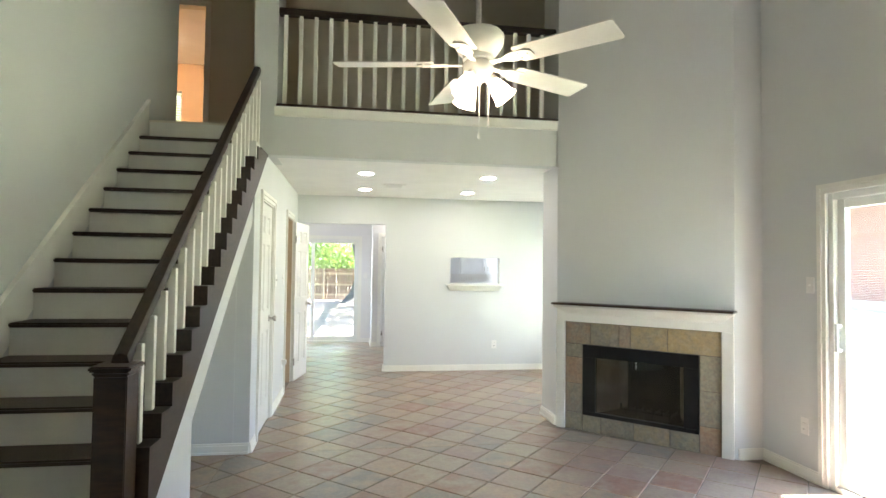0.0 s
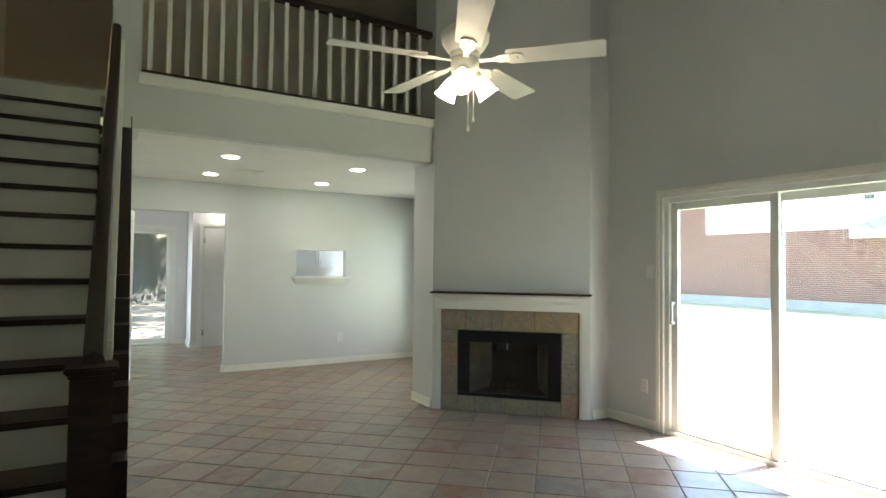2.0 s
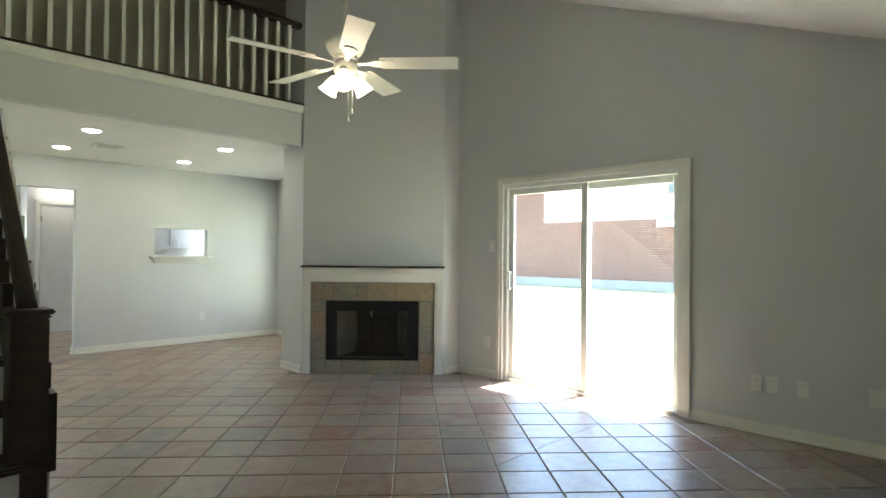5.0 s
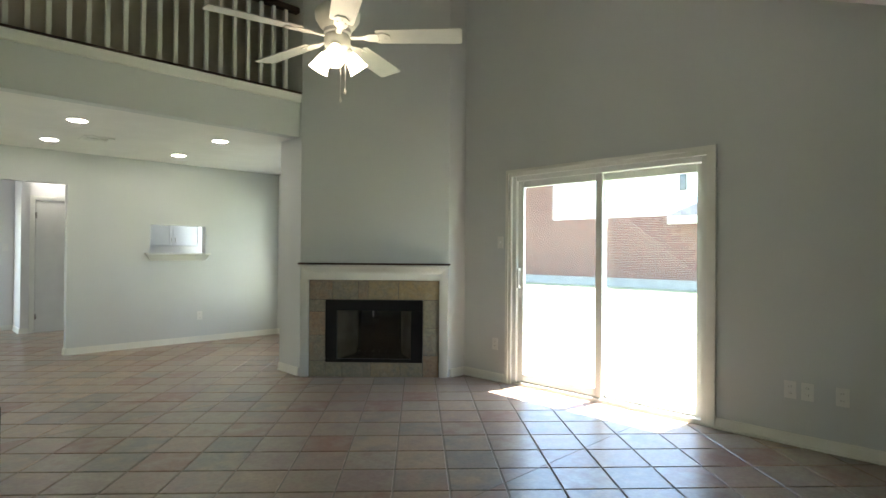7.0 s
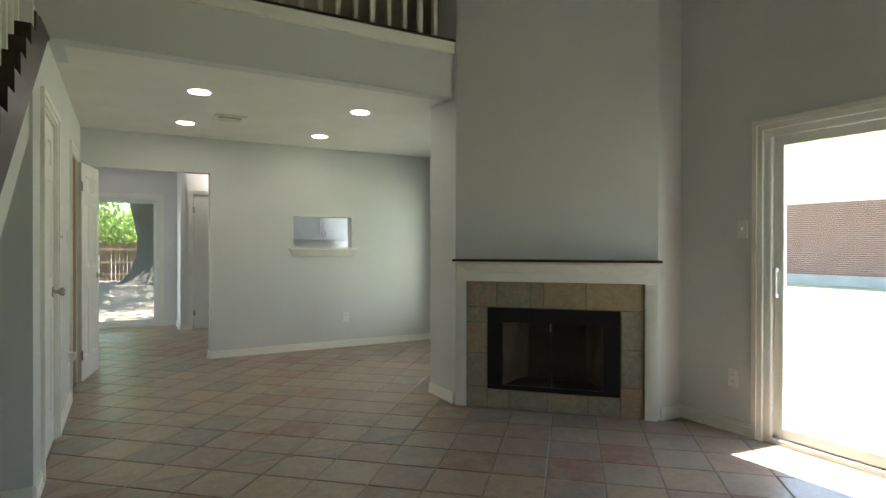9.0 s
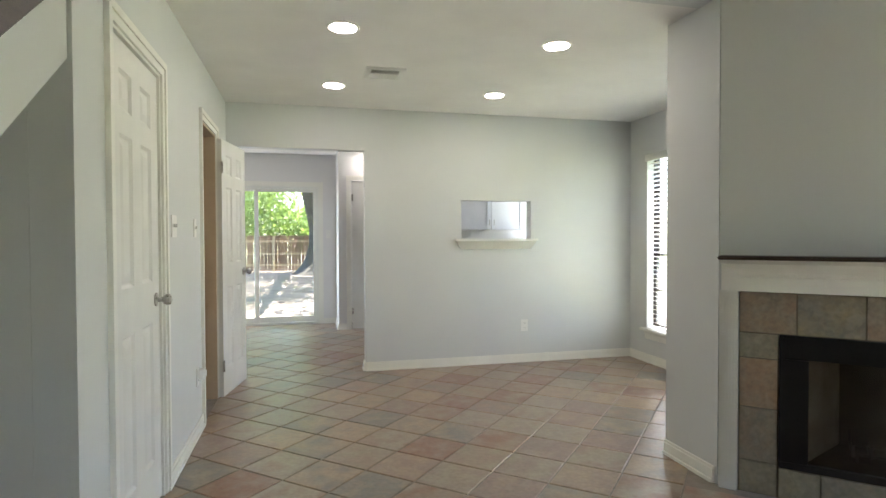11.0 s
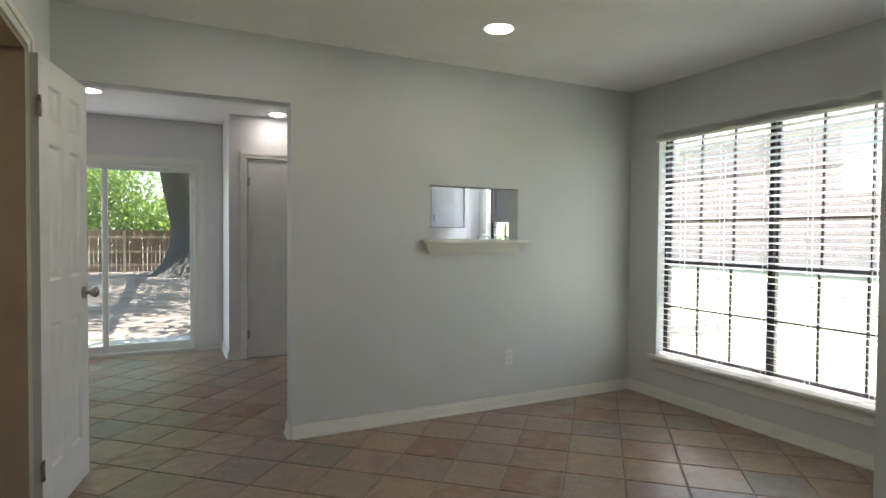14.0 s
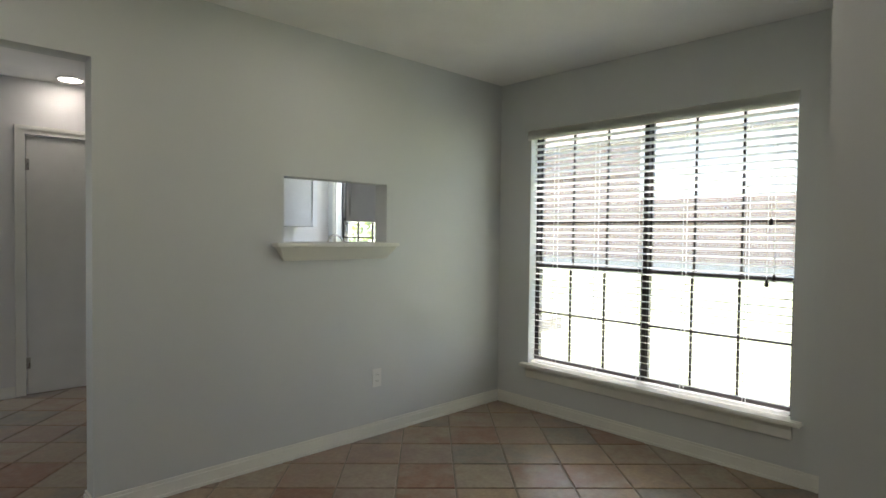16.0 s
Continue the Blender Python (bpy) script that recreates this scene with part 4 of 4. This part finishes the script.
# ---- plates on the walls: local x along the wall, local -y into the room ----
def plate(name, m, label, kind="outlet", width=0.072):
    p = thing(name, label, "wall plate", m)
    bx("cover", PLASTIC, p, (-width / 2, width / 2, -0.006, 0, -0.058, 0.058), bevel=0.002)
    if kind == "outlet":
        for z in (-0.022, 0.022):
            sock = bx("socket", PLASTIC, p, (-0.017, 0.017, -0.008, -0.006, z - 0.014, z + 0.014), bevel=0.001)
            bx("slot", DARK_SLOT, sock, (-0.008, -0.006, -0.0085, -0.008, z - 0.004, z + 0.006), (0.006, 0.008, -0.0085, -0.008, z - 0.004, z + 0.006))
    elif kind == "switch":
        n = 2 if width > 0.1 else 1
        for i in range(n):
            x = (i - (n - 1) / 2) * 0.046
            bx("toggle", PLASTIC, p, (x - 0.005, x + 0.005, -0.018, -0.006, -0.006, 0.012), bevel=0.001)
    return p


def east_at(y, z):
    return Matrix.Translation((XR, y, z)) @ Matrix.Rotation(radians(-90), 4, "Z")


def hall_at(y, z):
    return Matrix.Translation((XL, y, z)) @ Matrix.Rotation(radians(90), 4, "Z")


plate("light_switch", east_at(4.21, 1.37), "white single light switch beside the patio door", "switch")
for y in (4.27, 1.71, 1.61, 1.42):
    plate("power_outlet", east_at(y, 0.37), "white duplex power outlet on the grey wall")
plate("blank_plate", east_at(1.0, 0.38), "blank white wall plate low on the grey wall", "blank", 0.1)
plate("power_outlet", Matrix.Translation((2.25, YM, 0.37)), "white duplex power outlet below the serving hatch")
plate("light_switch", hall_at(6.57, 1.31), "white double light switch beside the closet door", "switch", 0.115)
plate("light_switch", hall_at(7.15, 1.31), "white single light switch beside the powder room door", "switch")
plate("power_outlet", hall_at(7.18, 0.37), "white power outlet low on the hall wall")
night = thing("night_light", "small white plug-in device in the hall outlet", "night light", hall_at(7.18, 0.39))
bx("body", PLASTIC, night, (-0.025, 0.025, -0.05, -0.009, -0.035, 0.03), bevel=0.006)
bx("lens", PLASTIC, night, (-0.018, 0.018, -0.055, -0.05, -0.02, 0.02), bevel=0.002)
plate("light_switch", Matrix.Translation((0.46, KB, 1.3)), "white light switch beside the kitchen patio door", "switch")


# ---- kitchen, seen through the openings ----
def upper_cabinet(m, width, label):
    c = thing("wall_cabinet", label, "cabinet", m, "kitchen wall cabinets")
    bx("body", CABINET, c, (0, width, -0.31, 0, 0, 0.76))
    half = width / 2
    for i, (a, b) in enumerate(((0.004, half - 0.002), (half + 0.002, width - 0.004))):
        d = bx("door", CABINET, c, (a, a + 0.055, -0.332, -0.312, 0.004, 0.756), (b - 0.055, b, -0.332, -0.312, 0.004, 0.756), (a + 0.055, b - 0.055, -0.332, -0.312, 0.004, 0.06), (a + 0.055, b - 0.055, -0.332, -0.312, 0.7, 0.756),
               (a + 0.055, b - 0.055, -0.322, -0.314, 0.06, 0.7), bevel=0.002)
        x = b - 0.03 if i == 0 else a + 0.03
        bx("handle", NICKEL, d, (x - 0.004, x + 0.004, -0.352, -0.345, 0.06, 0.14), (x - 0.003, x + 0.003, -0.345, -0.332, 0.065, 0.07), (x - 0.003, x + 0.003, -0.345, -0.332, 0.13, 0.135))
    return c


for x, w in ((1.54, 0.6), (2.15, 0.95)):
    upper_cabinet(Matrix.Translation((x, KP, 1.35)), w, "white panelled kitchen wall cabinet on the pantry wall")
upper_cabinet(Matrix.Translation((KR, 10.26, 1.4)) @ Matrix.Rotation(radians(-90), 4, "Z"), 1.2, "white panelled kitchen wall cabinet on the outer wall")


def base_cabinet(m, width):
    c = thing("base_cabinet", "white kitchen base cabinet below the pale counter", "cabinet", m, "kitchen base cabinets")
    bx("body", CABINET, c, (0, width, -0.56, 0, 0.09, 0.87), (0, width, -0.5, 0, 0.0, 0.09))
    bx("door", CABINET, c, (0.004, width - 0.004, -0.58, -0.562, 0.1, 0.7), bevel=0.003)
    bx("drawer", CABINET, c, (0.004, width - 0.004, -0.58, -0.562, 0.71, 0.86), bevel=0.003)
    return c


east_base = Matrix.Translation((KR, KP - 0.002, 0)) @ Matrix.Rotation(radians(-90), 4, "Z")
base = base_cabinet(east_base, 0.58)
for i in (1, 2, 3):
    copy_thing(base, east_base @ Matrix.Translation((0.585 * i, 0, 0)))
top_thing = thing("worktop", "pale stone kitchen worktop along the outer wall", "worktop")
bx("slab", COUNTER, top_thing, (KR - 0.61, KR - 0.002, YM + 0.15, KP - 0.002, 0.872, 0.91), bevel=0.004)
tap = thing("kitchen_faucet", "chrome arched kitchen faucet by the window", "faucet", pose(3.26, 10.55, 0.911))
bm = bmesh.new()
arc = [(0, 0, 0.05)] + [(-0.09 + 0.09 * math.cos(a), 0, 0.27 + 0.09 * math.sin(a)) for a in [math.pi * i / 10 for i in range(11)]] + [(-0.18, 0, 0.2)]
tube(bm, arc, 0.011, 10)
part("spout", bm, NICKEL, tap, smooth=True)
bm = bmesh.new()
lathe(bm, [(0.028, 0.0), (0.026, 0.01), (0.018, 0.02), (0.016, 0.06)], None, 16)
part("base", bm, NICKEL, tap, smooth=True)

# ---- outside ----
GZ, GE = -0.25, -0.45
structure("ground", GRASS, (3.6, 600, -600, 600, GE - 0.5, GE), (-600, -3, -600, 600, GZ - 0.5, GZ - 0.002), (-3, 3.6, -600, -1.3, GZ - 0.5, GZ - 0.002), label="sunlit dry grass lawn")
structure("ground_yard", LITTER, (-3, 3.6, 11.88, 31.0, GZ - 0.5, GZ), (-14, -3, 11.88, 31.0, GZ - 0.5, GZ + 0.004), (3.6, 9, 11.88, 31.0, GZ - 0.5, GZ + 0.004), label="bare soil yard covered in dry leaves")
structure("patio_slab", CONCRETE, (-2.6, 2.0, 11.9, 13.4, GZ - 0.1, -0.1), (3.6, 4.4, 1.8, 4.5, GE - 0.1, -0.1), label="grey concrete step slab outside the doors", bevel=0.01)
# neighbour's house
NXX = 27.0
house = thing("neighbour_house", "red brick house with white upper siding and shingle roof", "house")
bx("foundation", CONCRETE, house, (NXX - 0.06, NXX + 1, -6, 36, GE, 0.0), label="grey concrete foundation strip")
bx("wall", MORTAR, house, (NXX, NXX + 8, -6, 36, 0.0, 3.25), (NXX, NXX + 8, 19.7, 36, 3.25, 6.1), label="mortar-jointed brick wall")
bm = bmesh.new()
rng = random.Random(4)
for r in range(68):
    z = 0.01 + r * 0.089
    y = (4.0 if r < 36 else 19.7) + (r % 2) * 0.13
    while y < 34:
        box(bm, NXX - 0.014 - 0.004 * rng.random(), NXX + 0.01, y, y + 0.245, z, z + 0.074)
        y += 0.258
tagged(part("brickwork", bm, BRICK, house, "red brick courses"), kind="stuff")
bm = bmesh.new()
for i in range(18):
    z = 3.25 + i * 0.19
    prism(bm, [(NXX - 0.03, z), (NXX + 0.02, z), (NXX + 0.02, z + 0.19), (NXX - 0.008, z + 0.19)], "y", -6, 19.7)
part("siding", bm, SIDING, house, "white lapped siding")
# A dark window, then a small wall vent drawn as a smaller window.
for y, w, lo, hi in ((11.98, 0.34, 4.43, 5.3), (11.1, 0.3, 4.35, 4.62)):
    win = bx("window", BRONZE, house, (NXX - 0.06, NXX, y, y + w, lo, hi), label="dark upper wall opening")
    bx("pane", GLASS, win, (NXX - 0.066, NXX - 0.061, y + 0.05, y + w - 0.05, lo + 0.05, hi - 0.05))
bm = bmesh.new()
prism(bm, [(NXX - 1.2, 2.74), (NXX - 1.2, 3.1), (NXX - 0.031, 4.2), (NXX - 0.031, 2.86)], "y", 2.0, 12.4)
for v in bm.verts:
    if v.co.y > 12 and v.co.z > 4:
        v.co.y -= 2.3
part("porch_roof", bm, SIDING, house, "white fascia porch roof")
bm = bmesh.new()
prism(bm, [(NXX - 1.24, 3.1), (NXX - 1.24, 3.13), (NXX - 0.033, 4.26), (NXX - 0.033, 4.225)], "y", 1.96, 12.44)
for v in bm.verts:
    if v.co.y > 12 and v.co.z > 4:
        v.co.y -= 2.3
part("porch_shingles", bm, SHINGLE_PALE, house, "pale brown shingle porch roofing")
bm = bmesh.new()
prism(bm, [(NXX - 0.5, 6.1), (NXX - 0.5, 6.25), (NXX + 4, 8.2), (NXX + 8.5, 6.25), (NXX + 8.5, 6.1)], "y", 19.7, 36.4)
prism(bm, [(NXX - 0.5, 6.1), (NXX - 0.5, 6.25), (NXX + 4, 8.2), (NXX + 8.5, 6.25), (NXX + 8.5, 6.1)], "y", -6.4, 19.7)
part("roof", bm, ROOFING, house, "brown shingle roof")

# back fence with boards
fence = thing("wooden_fence", "weathered cedar board fence with pale posts and rails", "fence")
FY0 = 29.6
rng = random.Random(7)
shared = []
for i in range(4):
    bm = bmesh.new()
    box(bm, 0, 0.135, 0, 0.018, 0, 1.56 + 0.012 * i)
    shared.append(finish(bm, "board", FENCE))
i = 0
x = -9.0
while x < 8.0:
    ob = new("board", shared[i % 4])
    ob.parent = fence
    ob.matrix_basis = pose(x, FY0 + rng.random() * 0.01, GZ + 0.03, 0, 0.6 * (rng.random() - 0.5), 0)
    x += 0.143 + 0.008 * rng.random()
    i += 1
for z in (0.25, 0.75, 1.3):
    bx("rail", FENCE_PALE, fence, (-9, 8, FY0 - 0.045, FY0 - 0.004, GZ + z, GZ + z + 0.085), label="pale cedar rail")
for x in (-8.4, -6.0, -3.6, -1.3, 1.1, 3.5, 5.9):
    bx("post", FENCE_PALE, fence, (x, x + 0.1, FY0 - 0.15, FY0 - 0.05, GZ, GZ + 1.56), label="pale cedar post", bevel=0.005)


def leaf_cloud(bm, centre, spread, count, size, rng):
    for _ in range(count):
        p = Vector((rng.gauss(0, 1), rng.gauss(0, 1), rng.gauss(0, 1)))
        p = Vector(centre) + Vector((p.x * spread[0], p.y * spread[1], p.z * spread[2]))
        q = Euler((rng.random() * 6.28, rng.random() * 6.28, rng.random() * 6.28)).to_matrix()
        s = size * (0.6 + 0.8 * rng.random())
        pts = [(-s, 0, 0), (-0.3 * s, 0.42 * s, 0.1 * s), (s, 0, 0), (-0.3 * s, -0.42 * s, 0.1 * s)]
        bm.faces.new([bm.verts.new(p + q @ Vector(v)) for v in pts])


def tree(name, at, trunk_path, radii, limbs, clumps, count, leaf, label, seed):
    rng = random.Random(seed)
    t = thing(name, label, "tree", pose(*at))
    bm = bmesh.new()
    tube(bm, trunk_path, radii, 14)
    for p in bm.verts:
        p.co += Vector((noise.noise(p.co * 2.3), noise.noise(p.co * 2.3 + Vector((7, 0, 0))), 0)) * 0.07
    part("trunk", bm, BARK, t, "rough grey-brown bark", smooth=True)
    for path, r0, r1 in limbs:
        bm = bmesh.new()
        tube(bm, path, [r0 + (r1 - r0) * i / (len(path) - 1) for i in range(len(path))], 9)
        part("limb", bm, BARK, t, smooth=True)
    bm = bmesh.new()
    for c, s in clumps:
        leaf_cloud(bm, c, s, count, leaf, rng)
    part("crown", bm, LEAF, t, "bright green leaf clumps")
    return t


rng = random.Random(5)
# Crown set off the trunk, out of view, to dapple the yard with shade.
canopy = [((rng.uniform(-7.5, 6.5), rng.uniform(-6.5, 9.5), rng.uniform(4.9, 6.8)), (0.6, 0.6, 0.35)) for _ in range(170)]
canopy = [((x - 0.4, y - 8.5, z), r) for (x, y, z), r in canopy]
tree("oak_tree", (1.2, 27.6, GZ), [(0.0, 0, -0.05), (0, 0, 0.14), (0.02, 0, 0.5), (0.04, 0, 1.2), (0.0, 0, 2.0), (-0.25, 0, 3.2), (-0.65, 0.1, 4.6), (-0.9, 0.2, 6.4)], [1.75, 1.4, 1.15, 1.0, 0.96, 0.92, 0.75, 0.4],
     [([(0.05, 0, 2.4), (0.7, 0.2, 4.0), (2.2, 0.4, 5.6), (5.0, 0.5, 6.4)], 0.34, 0.08), ([(-0.6, 0.1, 4.4), (-2.2, 0.2, 5.4), (-6.0, 0.8, 6.4)], 0.26, 0.06), ([(-0.6, 0, 4.5), (-0.4, -4.0, 5.6), (-0.2, -13.0, 6.3)], 0.26, 0.06),
      ([(-0.6, 0.1, 4.6), (-0.2, 1.4, 5.6), (0.4, 3.0, 6.2)], 0.2, 0.05)],
     canopy, 330, 0.14, "large oak with thick leaning bark trunk before the fence", 3)
rng = random.Random(11)
for i, (x, y, h) in enumerate(((-6.5, 33, 4.5), (-3.6, 35, 5.5), (-1.0, 33.5, 4.2), (1.6, 36, 5.2), (4.4, 34, 4.6), (7.0, 36, 5.4))):
    clumps = [((rng.uniform(-1.2, 1.2), rng.uniform(-1, 1), h * rng.uniform(0.32, 1.0)), (0.75, 0.7, 0.55)) for _ in range(9)]
    tree("garden_tree", (x, y, GZ), [(0, 0, 0), (0.05, 0, 1.2), (0, 0.1, h * 0.7)], [0.16, 0.12, 0.05], [([(0, 0, h * 0.35), (0.6, 0.2, h * 0.6)], 0.06, 0.02), ([(0, 0, h * 0.4), (-0.7, -0.1, h * 0.7)], 0.06, 0.02)],
         clumps, 900, 0.095, "leafy bright green tree behind the fence", 20 + i)
clumps = [((rng.uniform(-1.8, 1.8), rng.uniform(-1.5, 1.5), rng.uniform(4.4, 7.0)), (0.7, 0.7, 0.5)) for _ in range(8)]
tree("garden_tree", (23.0, 29.0, GZ), [(0, 0, 0), (0.05, 0, 2), (0, 0.1, 5)], [0.2, 0.16, 0.06], [([(0, 0, 2.5), (0.8, 0.4, 4.6)], 0.08, 0.03)], clumps, 500, 0.12, "leafy tree beside the neighbouring house", 41)
side = thing("side_bush", "bright green bush outside the kitchen window", "bush", pose(4.6, 12.15, GZ))
bm = bmesh.new()
leaf_cloud(bm, (0, 0, 1.2), (0.32, 0.4, 0.45), 500, 0.07, rng)
part("foliage", bm, LEAF, side)
bm = bmesh.new()
for dx, dy in ((0, 0), (0.12, 0.1), (-0.1, 0.12)):
    tube(bm, [(dx * 0.3, dy * 0.3, 0), (dx, dy, 0.8)], 0.02, 6)
part("stem", bm, BARK, side)

# ---- bedroom window upstairs ----
sash_window("window_3", Matrix(((1, 0, 0, -3.72), (0, 1, 0, 11.03), (0, 0, 1, 3.3), (0, 0, 0, 1))), 0.95, 1.17, 1, "white-framed bedroom window upstairs", VINYL)
blind_up = thing("bedroom_blind", "white slat blind in the upstairs bedroom window", "blind")
bm = bmesh.new()
box(bm, -3.7, -2.79, -0.02, 0.02, -0.001, 0.001)
up_me = finish(bm, "slat", SLAT)
for i in range(26):
    ob = new("slat", up_me)
    ob.parent = blind_up
    ob.matrix_basis = pose(0, 11.005, 3.32 + 0.0435 * i, 62, 0, 0)
bx("headrail", SLAT, blind_up, (-3.71, -2.78, 10.97, 11.03, 4.44, 4.468))
casing("trim_bedroom_door", "x", 8.1, -2.42, -1.665, UP + 2.03, -1)

# Unseen lamp added out of view to give the bedroom its warm light.
dome = thing("bedroom_ceiling_light", "unseen warm dome lamp added to light the bedroom", "ceiling light", pose(-2.9, 9.7, 4.95))
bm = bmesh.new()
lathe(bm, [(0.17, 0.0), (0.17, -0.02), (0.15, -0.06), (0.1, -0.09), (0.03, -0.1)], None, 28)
part("diffuser", bm, glow("warm_fill_glow", (1.0, 0.72, 0.42), 5.0), dome, smooth=True)

# ---- floor tiles, laid on the diagonal ----
PITCH, TURN_T = 0.3035, 47.9
U0, V0 = 2.5907 + PITCH / 2, 0.6036 + PITCH / 2
tiles_bm = bmesh.new()
ROOMS = [(XS + 0.002, XR - 0.002, -1.098, 2.62), (-0.68, XR - 0.002, 2.62, 5.268), (XS + 0.002, -0.684, 3.83, 5.268), (XL + 0.002, XR - 0.002, 5.268, YM - 0.002), (XL + 0.002, 0.673, YM - 0.002, YM + 0.122), (-2.598, XR - 0.002, YM + 0.122, KP - 0.002), (-2.598, 0.568, KP - 0.002, KB - 0.002)]


def clip(points, x0, x1, y0, y1):
    for axis, limit, keep in ((0, x0, 1), (0, x1, -1), (1, y0, 1), (1, y1, -1)):
        out = []
        for i, p in enumerate(points):
            q = points[(i + 1) % len(points)]
            a, b = keep * (p[axis] - limit), keep * (q[axis] - limit)
            if a >= 0:
                out.append(p)
            if (a >= 0) != (b >= 0):
                s = a / (a - b)
                out.append((p[0] + (q[0] - p[0]) * s, p[1] + (q[1] - p[1]) * s))
        points = out
        if len(points) < 3:
            return []
    return points


def in_chimney(x, y):
    return (x - CL.x) * -AX.y + (y - CL.y) * AX.x > -0.01 and 2.14 < x and y < 6.19 or (y > 4.69 and x > 3.19 and y < 6.19)


c, s = math.cos(radians(TURN_T)), math.sin(radians(TURN_T))


def tile_mesh(target, pts, centre):
    """Pillowed tile: a slightly inset top 7 mm above the grout bed."""
    low_ring = [target.verts.new((x - centre[0], y - centre[1], 0.0003)) for x, y in pts]
    mx, my = sum(p[0] for p in pts) / len(pts), sum(p[1] for p in pts) / len(pts)
    rim = [target.verts.new((x - centre[0], y - centre[1], 0.002)) for x, y in pts]
    top_ring = []
    for x, y in pts:
        d = math.hypot(x - mx, y - my)
        k = max(0.0, 1 - 0.006 / max(d, 0.01))
        top_ring.append(target.verts.new((mx + (x - mx) * k - centre[0], my + (y - my) * k - centre[1], 0.005)))
    n = len(pts)
    for i in range(n):
        j = (i + 1) % n
        target.faces.new((low_ring[i], low_ring[j], rim[j], rim[i]))
        target.faces.new((rim[i], rim[j], top_ring[j], top_ring[i]))
    target.faces.new(top_ring)


g = 0.004
square = [(c * a - s * b, s * a + c * b) for a, b in ((g - PITCH / 2, g - PITCH / 2), (PITCH / 2 - g, g - PITCH / 2), (PITCH / 2 - g, PITCH / 2 - g), (g - PITCH / 2, PITCH / 2 - g))]
bm = bmesh.new()
tile_mesh(bm, square, (0, 0))
tile_me = finish(bm, "tile", TILE)
floor_ob = bpy.data.objects["floor"]
made = 0
for i in range(-45, 46):
    for j in range(-45, 46):
        u, v = U0 + PITCH * i, V0 + PITCH * j
        x, y = c * u - s * v, s * u + c * v
        if not (-3 < x < 3.8 and -1.5 < y < 12.2):
            continue
        whole = [(x + a, y + b) for a, b in square]
        for room in ROOMS:
            pts = clip(whole, *room)
            if len(pts) < 3 or in_chimney(sum(p[0] for p in pts) / len(pts), sum(p[1] for p in pts) / len(pts)):
                continue
            area = abs(sum(pts[k][0] * pts[(k + 1) % len(pts)][1] - pts[(k + 1) % len(pts)][0] * pts[k][1] for k in range(len(pts)))) / 2
            if area < 0.0004:
                continue
            if len(pts) == 4 and area > 0.98 * (PITCH - 2 * g) ** 2 and made < 300 and 2.2 < y < 8.7 and x > -0.4:
                ob = new("tile", tile_me)
                ob.parent = floor_ob
                ob.matrix_basis = pose(x, y, 0, 0, 0, 0)
                made += 1
            else:
                tile_mesh(tiles_bm, pts, (0, 0))
rest = part("tile_field", tiles_bm, TILE, floor_ob, "slate-look tiles in mixed earthy tones")
tagged(rest, kind="stuff")
